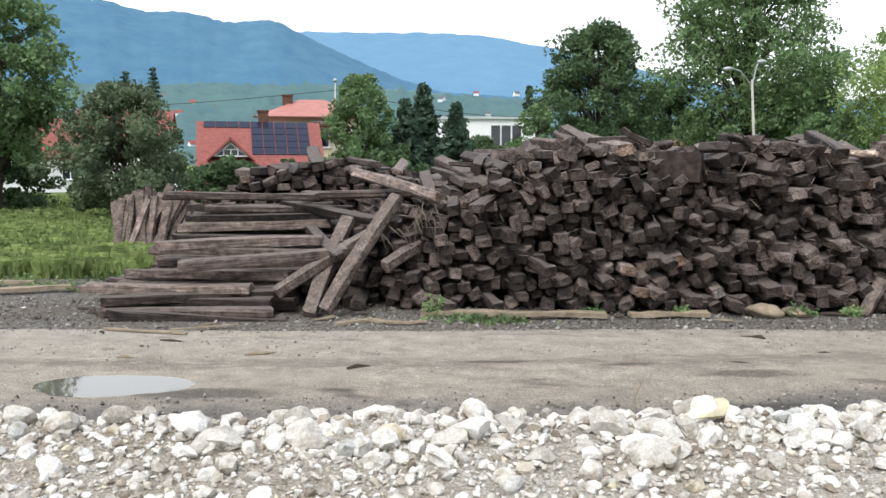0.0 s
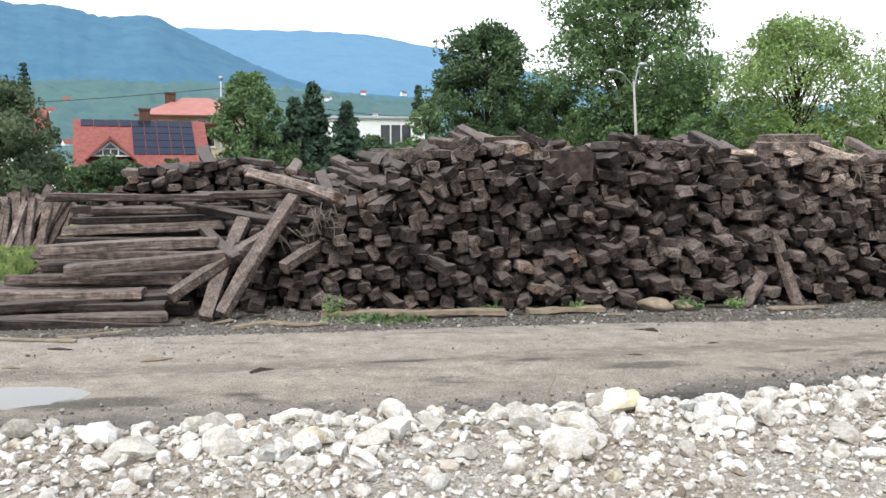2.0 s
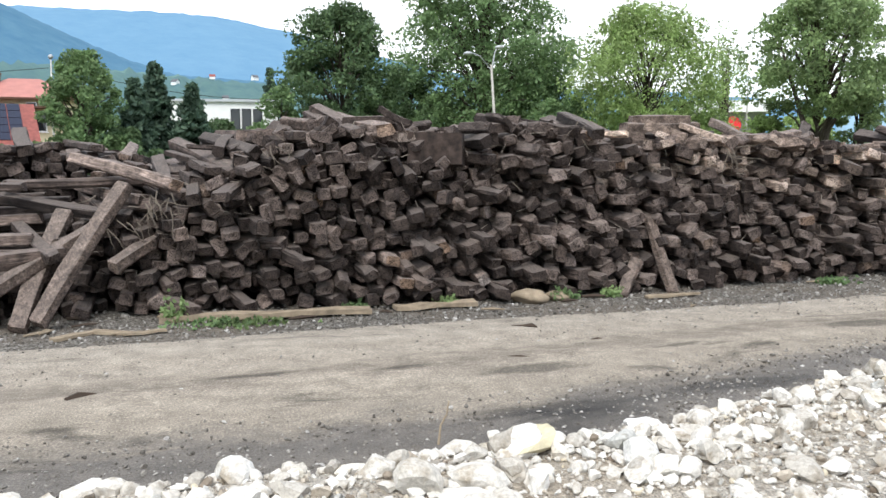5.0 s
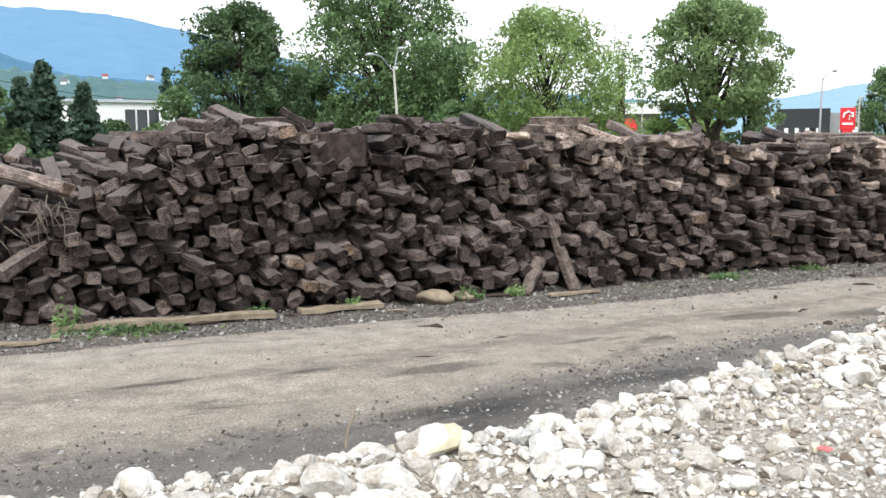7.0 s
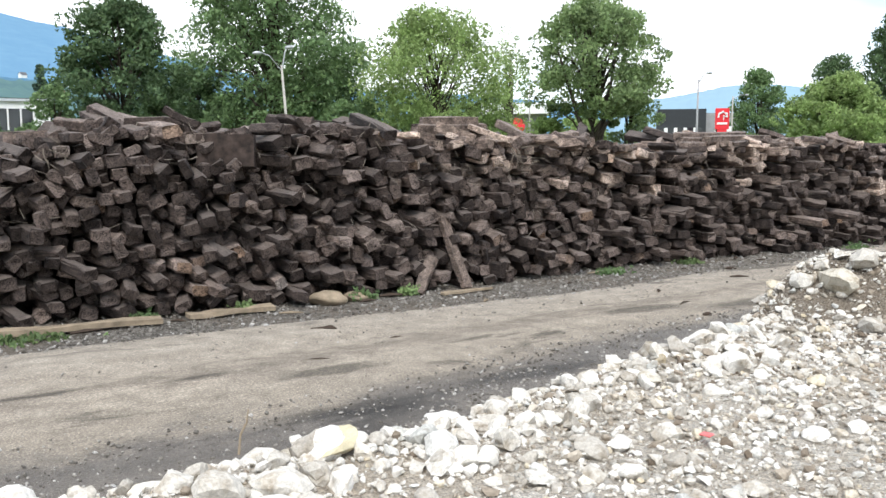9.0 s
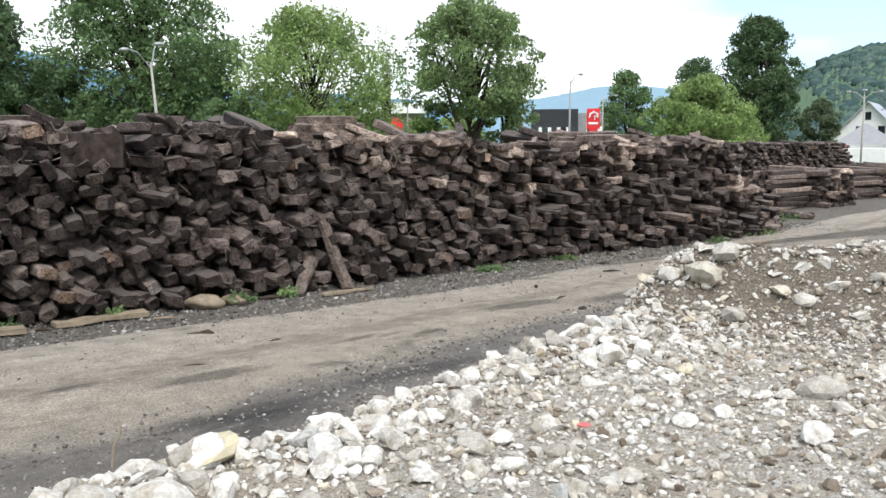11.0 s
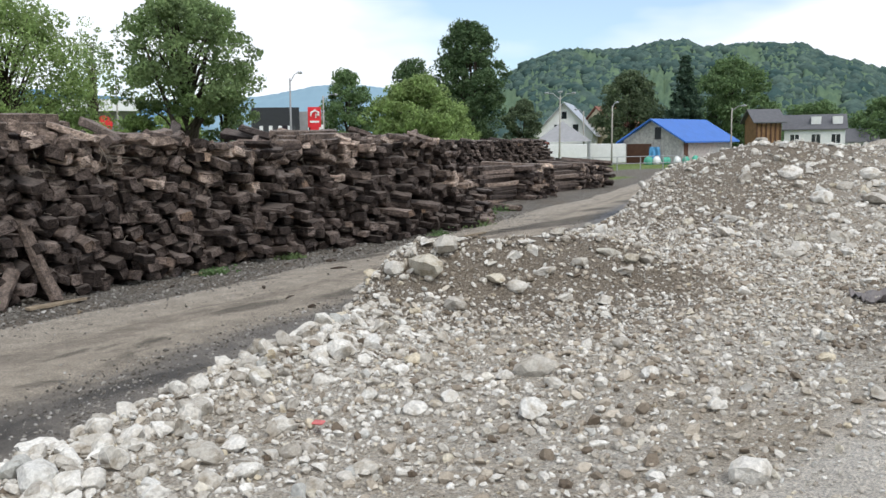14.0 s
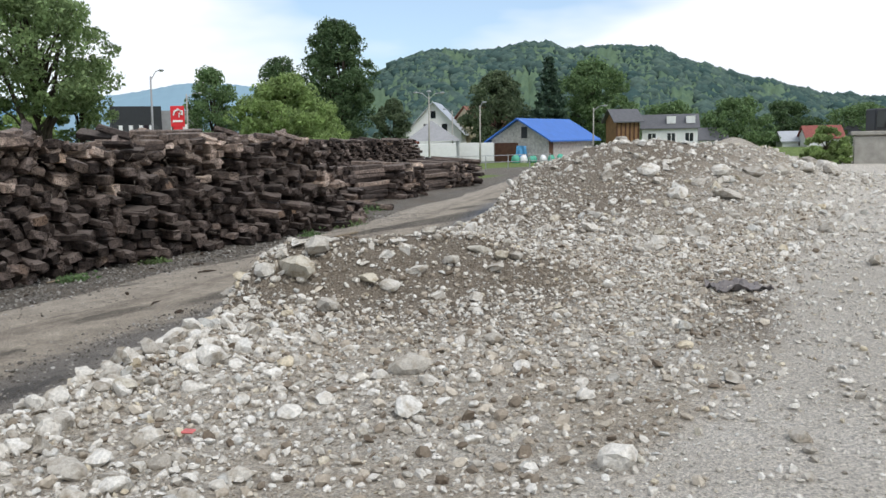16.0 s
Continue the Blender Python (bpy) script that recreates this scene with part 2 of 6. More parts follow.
def leaf_material(name, dark, light):
    m, n, l, b = material(name, 0.6, 0.25)
    c = ramp(n, l, random_socket(n, True), [(0.0, dark), (0.6, tuple((p + q) / 2 for p, q in zip(dark, light))), (1.0, light)])
    big = ramp(n, l, noise_tex(n, l, world_coords(n, l), 1.1, 4), [(0.32, grey(0.55)), (0.68, grey(1.3))])
    c = mix(n, l, c, big, 1.0, "MULTIPLY")
    l.new(c, b.inputs["Base Color"])
    t = n.new("ShaderNodeBsdfTranslucent")
    l.new(c, t.inputs[0])
    mx = n.new("ShaderNodeMixShader")
    mx.inputs[0].default_value = 0.38
    l.new(b.outputs[0], mx.inputs[1])
    l.new(t.outputs[0], mx.inputs[2])
    l.new(mx.outputs[0], n["Material Output"].inputs[0])
    return m


LEAF_DARK = leaf_material("dark_leaves", (0.068, 0.118, 0.055), (0.135, 0.20, 0.088))
LEAF_MID = leaf_material("green_leaves", (0.115, 0.19, 0.08), (0.215, 0.31, 0.135))
LEAF_LIGHT = leaf_material("light_leaves", (0.20, 0.29, 0.095), (0.34, 0.44, 0.17))
LEAF_FORK = leaf_material("pale_willow_leaves", (0.15, 0.225, 0.09), (0.27, 0.36, 0.155))
LEAF_GREY = leaf_material("grey_green_leaves", (0.09, 0.13, 0.07), (0.175, 0.22, 0.12))
NEEDLES = leaf_material("dark_needles", (0.045, 0.083, 0.058), (0.10, 0.155, 0.10))
GRASS = leaf_material("meadow_grass", (0.13, 0.19, 0.055), (0.30, 0.36, 0.13))
BARK = plain("bark", (0.085, 0.07, 0.056), 0.95, 0.15, var=0.4, scale=5, grain=0.02)
DEADWOOD = plain("dry_brushwood", (0.22, 0.17, 0.10), 0.95, 0.15, var=0.3, scale=6)


# ---- mesh helpers ----
def mesh_of(name, verts, faces, mats, index=None, smooth=False):
    me = bpy.data.meshes.new(name)
    me.from_pydata([tuple(p) for p in verts], [], [tuple(f) for f in faces])
    for m in mats:
        me.materials.append(m)
    if index is not None:
        me.polygons.foreach_set("material_index", np.asarray(index, dtype=np.int32))
    me.polygons.foreach_set("use_smooth", np.full(len(me.polygons), smooth))
    me.update()
    return me


def fast_mesh(name, verts, faces, mats, index=None, smooth=False):
    """verts (n, 3) and faces (m, k) as arrays."""
    me = bpy.data.meshes.new(name)
    verts, faces = np.asarray(verts, dtype=np.float32), np.asarray(faces, dtype=np.int32)
    k = faces.shape[1]
    me.vertices.add(len(verts))
    me.vertices.foreach_set("co", verts.ravel())
    me.loops.add(faces.size)
    me.loops.foreach_set("vertex_index", faces.ravel())
    me.polygons.add(len(faces))
    me.polygons.foreach_set("loop_start", np.arange(0, faces.size, k, dtype=np.int32))
    for m in mats:
        me.materials.append(m)
    if index is not None:
        me.polygons.foreach_set("material_index", np.asarray(index, dtype=np.int32))
    me.polygons.foreach_set("use_smooth", np.full(len(faces), smooth))
    me.update(calc_edges=True)
    me.validate()
    return me


def part(name, bm, mat, parent=None, label="", bevel=0.0, smooth=False):
    """Links a bmesh as one mesh object under a thing or part."""
    if bevel:
        bmesh.ops.bevel(bm, geom=bm.edges[:], offset=bevel, segments=1, affect="EDGES", clamp_overlap=True)
    me = bpy.data.meshes.new(name)
    bm.to_mesh(me)
    bm.free()
    me.materials.append(mat)
    if smooth:
        me.polygons.foreach_set("use_smooth", np.full(len(me.polygons), True))
    ob = new(name, me)
    if parent is not None:
        ob.parent = parent
    return tagged(ob, label)


def empty(name, m, label, category, group="", kind=""):
    ob = new(name)
    ob.matrix_world = m
    return tagged(ob, label, category, group, kind)


def box(bm, x0, x1, y0, y1, z0, z1):
    vs = [bm.verts.new((x, y, z)) for x in (x0, x1) for y in (y0, y1) for z in (z0, z1)]
    for f in ((0, 1, 3, 2), (4, 6, 7, 5), (0, 4, 5, 1), (2, 3, 7, 6), (0, 2, 6, 4), (1, 5, 7, 3)):
        bm.faces.new([vs[i] for i in f])
    return bm


def box_bm(*a):
    return box(bmesh.new(), *a)


def prism(bm, poly, y0, y1):
    """An (x, z) outline drawn out along y."""
    a = [bm.verts.new((x, y0, z)) for x, z in poly]
    b = [bm.verts.new((x, y1, z)) for x, z in poly]
    bm.faces.new(a)
    bm.faces.new(b[::-1])
    for i in range(len(poly)):
        j = (i + 1) % len(poly)
        bm.faces.new((a[j], a[i], b[i], b[j]))
    return bm


def tube(bm, path, radii, sides=8):
    """A tapered pipe along a list of points."""
    rings = []
    path = [Vector(p) for p in path]
    for i, p in enumerate(path):
        d = (path[min(i + 1, len(path) - 1)] - path[max(i - 1, 0)]).normalized()
        a = d.orthogonal().normalized()
        c = d.cross(a)
        rings.append([bm.verts.new(p + (a * math.cos(2 * math.pi * k / sides) + c * math.sin(2 * math.pi * k / sides)) * radii[i]) for k in range(sides)])
    for r, s in zip(rings, rings[1:]):
        for k in range(sides):
            bm.faces.new((r[k], r[(k + 1) % sides], s[(k + 1) % sides], s[k]))
    bm.faces.new(rings[0][::-1])
    bm.faces.new(rings[-1])
    return bm


# ---- ground: yard at level 0, a bank of rubble on the camera's side ----
TOE_X = np.array([-4500, -60, -4, 2, 4, 6, 8, 12, 16, 20, 28, 36, 60, 90, 300, 4500], dtype=float)
TOE_Y = np.array([4.7, 4.7, 4.85, 4.95, 5.6, 6.3, 6.8, 7.2, 7.8, 8.9, 11.4, 13.4, 17.0, 18.0, 16, 16])
FAR_X = np.array([-4500, -60, 8, 14, 20, 28, 36, 60, 90, 4500], dtype=float)
FAR_Y = np.array([10.0, 10.0, 11.0, 11.9, 13.0, 14.9, 16.6, 23.0, 32.0, 32.0])


def smooth01(a):
    a = np.clip(a, 0, 1)
    return a * a * (3 - 2 * a)


def lumps(x, y, s, seed):
    """Sums of sines: soft unevenness without a grid."""
    r = np.random.RandomState(seed)
    out = np.zeros_like(x, dtype=float)
    for k in range(9):
        a, f, p = r.uniform(0, 6.28), s * 1.45 ** (k - 3), r.uniform(0, 6.28)
        out += np.sin((np.cos(a) * x + np.sin(a) * y) * f + p) * 0.8 ** k
    return out / 3


def ground_z(x, y):
    x, y = np.asarray(x, dtype=float), np.asarray(y, dtype=float)
    toe = np.interp(x, TOE_X, TOE_Y) + 0.18 * lumps(x, y * 0, 1.2, 5)
    s = toe - y
    near = smooth01((s + 0.0) / 1.15)
    fade = np.exp(-(np.maximum(np.hypot(x, y) - 45, 0) / 40) ** 2)
    z = near * (0.40 + 0.30 * fade)
    crest = np.exp(-((s - 1.25) / 0.55) ** 2) * np.exp(-(np.maximum(np.abs(x - 8) - 12, 0) / 6) ** 2)
    z += 0.06 * crest * (1 + 0.5 * lumps(x, y, 1.3, 2))
    u, v = (x - 8.0) * 0.70 - (y - 4.7) * 0.70, (x - 8.0) * 0.70 + (y - 4.7) * 0.70
    z += 0.56 * np.exp(-np.abs(u / 1.7) ** 3.2 - np.abs(v / 0.75) ** 3.2) * (1 + 0.4 * lumps(x, y, 2.2, 3) + 0.15 * lumps(x, y, 6.0, 16))
    z += near * 1.32 * np.exp(-(np.abs((x - 23.0) / 6.0)) ** 2.4 - ((y - 5.9) / 2.9) ** 2) * (1 + 0.13 * lumps(x, y, 0.9, 4) + 0.09 * lumps(x, y, 2.4, 8))
    z += near * 0.85 * np.exp(-(np.abs((x - 31.0) / 5.5)) ** 2.4 - ((y - 3.9) / 1.9) ** 2) * (1 + 0.2 * lumps(x, y, 1.1, 14) + 0.12 * lumps(x, y, 2.6, 15))
    z += near * 1.75 * np.maximum(0, 1 - np.hypot((x - 44.4) / 3.4, (y - 6.9) / 2.8)) ** 0.9
    z += near * 0.035 * lumps(x, y, 2.6, 6) * smooth01((y - 0.2) / 1.5)
    z += (1 - near) * 0.02 * lumps(x, y, 0.8, 7) * np.exp(-(np.maximum(np.hypot(x, y) - 60, 0) / 40) ** 2)
    return z


def spread(lo, hi, step, grow, reach):
    mid = np.arange(lo, hi, step)
    tail, d = [], step
    while (tail[-1] if tail else 0) < reach:
        d *= grow
        tail.append((tail[-1] if tail else 0) + d)
    tail = np.array(tail)
    return np.concatenate([lo - tail[::-1], mid, mid[-1] + tail])


gx, gy = spread(-8, 28, 0.13, 1.12, 4300), spread(-0.5, 9.5, 0.12, 1.10, 4300)
X, Y = np.meshgrid(gx, gy)
Z = ground_z(X, Y)
nx, ny = len(gx), len(gy)
idx = np.arange(nx * ny).reshape(ny, nx)
quads = np.stack([idx[:-1, :-1], idx[:-1, 1:], idx[1:, 1:], idx[1:, :-1]], -1).reshape(-1, 4)
gme = fast_mesh("ground", np.stack([X, Y, Z], -1).reshape(-1, 3), quads, [GROUND], smooth=True)
meadow = smooth01((Y - 15.5 - 0.25 * np.maximum(X + 6, 0) * 1.2) / 4) * smooth01((2 - X) / 6)
meadow = np.maximum(meadow, smooth01((Y - 24) / 8))
meadow = np.maximum(meadow, smooth01((np.hypot(X, Y) - 62) / 20))
meadow = np.maximum(meadow, 0.8 * np.exp(-((X - 47) / 7) ** 2 - ((Y - 22.5) / 2.0) ** 2))
gme.attributes.new("grass", "FLOAT", "POINT").data.foreach_set("value", meadow.ravel().astype(np.float32))
earthy = 1.3 * np.exp(-((X - 8.0) / 1.6) ** 2 - ((Y - 4.6) / 1.3) ** 2) + 1.1 * np.exp(-((X - 20) / 9) ** 2 - ((Y - 7.2) / 2.4) ** 2) + 0.7 * np.exp(-((X - 11.5) / 3.5) ** 2 - ((Y - 5.9) / 0.8) ** 2) + 0.3 * smooth01((Y - 0.8) / 2) * smooth01((X - 4.2) / 3) + 0.5 * np.exp(-((X - 7.6) / 1.4) ** 2 - ((Y - 0.75) / 0.35) ** 2) + 0.4 * np.exp(-((X - 8.5) / 2.5) ** 2 - ((Y - 1.3) / 0.4) ** 2)
gme.attributes.new("earth", "FLOAT", "POINT").data.foreach_set("value", earthy.ravel().astype(np.float32))
dusty = smooth01((1.5 - Y + 0.04 * (X - 4) + 0.7 * lumps(X, Y, 0.8, 31)) / 1.4)
gme.attributes.new("dust_and_toplight", "FLOAT", "POINT").data.foreach_set("value", dusty.ravel().astype(np.float32))
ground = tagged(new("ground", gme), "yard of grey gravel with a bank of pale rubble and a meadow behind", "ground", kind="structure")

rx = np.concatenate([np.arange(-60, -8, 1.0), np.arange(-8, 36, 0.2), np.arange(36, 92, 1.0)])
ra = np.linspace(0, 1, 34)
RXg, RA = np.meshgrid(rx, ra)
y_lo = np.interp(RXg, TOE_X, TOE_Y) - 0.1
y_hi = np.interp(RXg, FAR_X, FAR_Y) + 0.22 * lumps(RXg, RXg * 0, 0.9, 11)
RY = y_lo + (y_hi - y_lo) * RA
RZ = 0.035 - 0.10 * (np.abs(RA - 0.5) * 2) ** 8 + 0.012 * lumps(RXg, RY, 1.1, 12) - 0.018 * np.exp(-((RA - 0.32) / 0.07) ** 2) - 0.018 * np.exp(-((RA - 0.72) / 0.07) ** 2)
RZ = RZ - 0.075 * np.exp(-((RXg + 3.3) / 0.75) ** 2 - ((RY - 7.47) / 0.34) ** 2)
idx = np.arange(RXg.size).reshape(RXg.shape)
quads = np.stack([idx[:-1, :-1], idx[:-1, 1:], idx[1:, 1:], idx[1:, :-1]], -1).reshape(-1, 4)
rme = fast_mesh("road", np.stack([RXg, RY, RZ], -1).reshape(-1, 3), quads, [ROAD], smooth=True)
rme.attributes.new("across", "FLOAT", "POINT").data.foreach_set("value", RA.ravel().astype(np.float32))
damp = np.zeros_like(RXg)
for x, y, a, c in ((3.2, 8.0, 0.8, 0.22), (8.1, 9.0, 0.9, 0.2), (5.4, 8.55, 0.7, 0.1), (2.2, 8.35, 0.6, 0.1), (0.5, 8.5, 0.6, 0.08), (13.0, 11.2, 1.2, 0.25), (13.7, 10.3, 0.9, 0.2), (21.3, 11.0, 1.8, 0.3), (30.7, 13.0, 2.2, 0.4), (-2.3, 7.1, 0.9, 0.25), (-0.9, 8.35, 0.7, 0.1), (3.0, 6.7, 1.0, 0.25), (5.0, 6.95, 1.0, 0.25), (26.0, 12.3, 1.5, 0.3), (17.0, 9.6, 3.0, 0.45), (24.0, 11.2, 4.0, 0.5), (10.5, 8.6, 2.0, 0.3), (18.5, 11.4, 2.5, 0.3)):
    damp += 0.75 * np.exp(-((RXg - x) / a) ** 2 - ((RY - y) / c) ** 2)
rme.attributes.new("damp", "FLOAT", "POINT").data.foreach_set("value", damp.ravel().astype(np.float32))
road = tagged(new("road", rme), "rolled earth yard road with damp dark ruts", "road", kind="structure")

water, n, l, b = material("puddle_water", 0.03, 0.8)
b.inputs["Base Color"].default_value = (0.11, 0.10, 0.085, 1)
bm = bmesh.new()
ring = []
for k in range(48):
    a = 2 * math.pi * k / 48
    r = 1 + 0.12 * math.sin(3 * a + 1) + 0.06 * math.sin(7 * a)
    ring.append(bm.verts.new((0.98 * r * math.cos(a), 0.46 * r * math.sin(a), 0)))
bm.faces.new(ring)
puddle = part("puddle", bm, water)
puddle.matrix_world = pose(-3.3, 7.47, 0.010)
tagged(puddle, "still rain puddle lying in the road", "puddle", kind="structure")

# ---- sleepers ----
def sleeper_arrays(seed, length=2.5, wide=0.225, high=0.142):
    """A worn sleeper along y, its near end at y = 0, its middle line at x = z = 0."""
    r = np.random.RandomState(seed)
    w, h = wide * r.uniform(0.78, 1.14) / 2, high * r.uniform(0.85, 1.18) / 2
    c = r.uniform(0.010, 0.034, 4)
    sec = []
    for k, (sx, sz) in enumerate(((1, -1), (1, 1), (-1, 1), (-1, -1))):
        p, q = (sx * w, sz * (h - c[k])), (sx * (w - c[k]), sz * h)
        sec += [q, p] if sx * sz < 0 else [p, q]
    sec = np.array(sec)
    vs = []
    bow = r.normal(0, 0.014, 2)
    steps = (0, 0.018, 0.09, 0.35, 0.7, 0.982, 1)      # close rings round the battered ends
    rings = len(steps)
    slant = r.normal(0, 0.16, 2)
    for i, f in enumerate(steps):
        end = i in (0, rings - 1)
        k = r.uniform(0.86, 0.97) if end else 1.0
        s = sec * k + r.normal(0, 0.008, sec.shape) + bow * math.sin(math.pi * f)
        vs += [(x, length * f + (r.normal(0, 0.02) + slant @ (x, z) if end else 0), z) for x, z in s]
    fs, mi = [], []
    for i in range(rings - 1):
        for k in range(8):
            a, b_ = i * 8 + k, i * 8 + (k + 1) % 8
            fs.append((b_, a, a + 8, b_ + 8))
            mi.append(0)
    e = (rings - 1) * 8
    for o, flip in ((0, False), (e, True)):
        for q in ((0, 1, 2, 3), (0, 3, 4, 7), (4, 5, 6, 7)):
            t = tuple(o + j for j in q)
            fs.append(t[::-1] if flip else t)
            mi.append(1)
    return np.array(vs), np.array(fs), np.array(mi)


KINDS = [sleeper_arrays(k) for k in range(24)]
SLEEPER_MESH = [fast_mesh("railway_sleeper", v, f, [WOOD, WOOD_END], mi) for v, f, mi in KINDS]
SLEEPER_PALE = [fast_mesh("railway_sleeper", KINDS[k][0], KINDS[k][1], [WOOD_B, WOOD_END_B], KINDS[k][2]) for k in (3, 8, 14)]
mass = []


def sleeper(m, label, group, kind=None):
    k = random.randrange(24) if kind is None else kind
    ob = new("railway_sleeper", SLEEPER_MESH[k])
    ob.matrix_world = m
    return tagged(ob, label, "railway sleeper", group)


TOP_X = [-2.6, -1.5, -0.9, -0.4, 0.2, 0.8, 1.5, 2.0, 2.8, 3.4, 4.5, 5.4, 5.9, 6.8, 8.4, 10.1, 10.8, 12.6, 14.4, 16.7, 18.2, 19.0, 20.0, 21.0, 21.8]
TOP_Z = [0.5, 1.15, 1.45, 1.75, 1.95, 2.25, 2.48, 2.58, 2.62, 2.42, 2.5, 2.6, 2.62, 2.38, 2.42, 2.45, 2.34, 2.22, 2.36, 2.42, 2.3, 2.0, 1.5, 0.8, 0.3]
TOP_Z = [z - (0.13 if x < 7 else 0.21) if x < 19.5 else z for x, z in zip(TOP_X, TOP_Z)]
FACE_X, FACE_Y = [-3, -1.5, 0, 6, 10, 16, 20, 22], [12.9, 12.5, 12.15, 12.15, 12.5, 12.7, 13.1, 13.6]


def wave(x, z, seed):
    return float(lumps(np.array([x]), np.array([z]), 1.1, seed)[0])


rng = random.Random(4)
z0 = 0.09
while z0 < 2.75:
    x = -2.6 + rng.uniform(0, 0.2)
    while x < 21.8:
        top = np.interp(x, TOP_X, TOP_Z)
        zz = z0 + 0.11 * wave(x, z0, 21) + rng.gauss(0, 0.03)
        tilt = 24 * wave(x * 0.8, z0 * 1.5, 22) + rng.gauss(0, 14)
        on_edge = rng.random() < 0.18
        if on_edge:
            tilt += 90
        if 0.0 < zz < top:
            y = np.interp(x, FACE_X, FACE_Y) + 0.16 * z0 + 0.18 * wave(x, z0, 23) + rng.gauss(0, 0.24)
            turn = np.interp(x, (5, 9, 14), (11, -8, -14)) + 24 * wave(x * 0.6, z0, 24) + rng.gauss(0, 9)
            if rng.random() < 0.06:
                turn += rng.choice((-1, 1)) * rng.uniform(14, 32)
            m = pose(x, y, max(zz, 0.09), 5 + 5 * wave(x * 0.7, z0 + 3, 26) + rng.gauss(0, 4), tilt, turn)
            # odds of the brighter wood copy rise near the top, right of x = 6.3
            paler_odds = min(1, max(0, (zz - top + 0.95) / 0.6)) * min(1, max(0, (x - 6.3) / 2.5)) * (1 - 0.6 * min(1, max(0, (x - 11) / 4)))
            if -1.1 < x < 2.0:
                sleeper(m, "dark weathered wooden railway sleeper stacked in the pile", "sleepers stacked in the long pile", rng.randrange(24))
            else:
                mass.append((rng.randrange(24), m, rng.random() < 0.85 * paler_odds))
        x += (0.17 if on_edge else 0.23) * rng.uniform(0.85, 1.2)
    z0 += 0.135

# the rows behind the face
z0 = 0.15
while z0 < 2.5:
    x = -1.6 + rng.uniform(0, 0.2)
    while x < 20.5:
        if z0 < np.interp(x, TOP_X, TOP_Z) - 0.12:
            mass.append((rng.randrange(24), pose(x, np.interp(x, FACE_X, FACE_Y) + 2.1 + rng.uniform(-0.2, 0.2), z0, 0, rng.gauss(0, 10), rng.gauss(0, 5)), False))
        x += 0.235
    z0 += 0.137

# loose ones thrown along the top of the pile, and a second row behind
for k in range(150):
    x = rng.uniform(0.3, 19.5)
    z = np.interp(x, TOP_X, TOP_Z) + rng.uniform(-0.04, 0.12)
    y = 12.6 + 0.04 * max(x - 8, 0) + rng.uniform(-0.2, 0.9)
    m = pose(x, y, z, rng.gauss(-2, 3.5), rng.gauss(0, 30), rng.gauss(0, 13))
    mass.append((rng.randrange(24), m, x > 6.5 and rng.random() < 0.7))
for k in range(170):
    x = rng.uniform(0.0, 19.8)
    z = np.interp(x, TOP_X, TOP_Z) + rng.uniform(0.0, 0.2)
    cut = rng.uniform(0.15, 0.34)
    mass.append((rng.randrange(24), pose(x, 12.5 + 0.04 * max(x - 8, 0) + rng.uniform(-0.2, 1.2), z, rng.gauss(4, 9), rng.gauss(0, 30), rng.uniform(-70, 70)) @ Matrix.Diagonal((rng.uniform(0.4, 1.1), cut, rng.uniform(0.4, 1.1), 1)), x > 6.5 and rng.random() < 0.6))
for k in range(3):
    x = rng.uniform(9, 17)
    z = np.interp(x, TOP_X, TOP_Z) + rng.uniform(0.0, 0.12)
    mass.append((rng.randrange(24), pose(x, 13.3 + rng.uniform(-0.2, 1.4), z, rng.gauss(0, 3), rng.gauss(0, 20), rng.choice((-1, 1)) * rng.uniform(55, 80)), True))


def block(x0, x1, y, top, seed, turn=0.0, dome=0.0):
    """A stack seen end on, between x0 and x1, with its face at y and a domed top."""
    r = random.Random(seed)
    z = 0.09
    while z < top:
        x = x0 + r.uniform(0, 0.2)
        while x < x1:
            u = (x - (x0 + x1) / 2) / ((x1 - x0) / 2)
            if z < top - dome * u * u + r.gauss(0, 0.05):
                mass.append((r.randrange(24), pose(x, y + 0.12 * z + r.gauss(0, 0.16), z + r.gauss(0, 0.025), r.gauss(-2, 4), 16 * wave(x, z * 2, 25) + r.gauss(0, 14), turn + r.gauss(0, 8)), False))
            x += 0.25 * r.uniform(0.88, 1.18)
        z += 0.14


block(-4.6, 0.2, 14.9, 2.28, 31, 4, 0.9)       # rear pile
block(-4.2, 0.2, 17.2, 2.25, 32, -6, 0.7)
block(8, 19, 15.4, 2.05, 33)
block(12, 26, 19.5, 2.05, 34)

# ---- sleepers lying along the road at the pile's end, stepped like a stair ----
LYING = "weathered grey-brown sleeper lying lengthwise in the stepped stack"
for level, (y, x0, count) in enumerate(((11.0, -4.75, 4), (11.25, -5.0, 4), (11.6, -5.1, 4), (12.0, -4.6, 3), (12.35, -4.5, 3), (12.7, -4.4, 3), (13.0, -4.4, 3), (13.3, -4.2, 2), (13.5, -4.4, 2), (13.7, -4.2, 2))):
    for i in range(count):
        xx = x0 + rng.uniform(-0.25, 0.25)
        sleeper(pose(xx, y + i * 0.29 + 0.12, 0.08 + 0.152 * level, rng.gauss(0, 1.2), rng.gauss(0, 2), -90 + rng.gauss(0, 3)), LYING, "sleepers lying in the stepped stack")
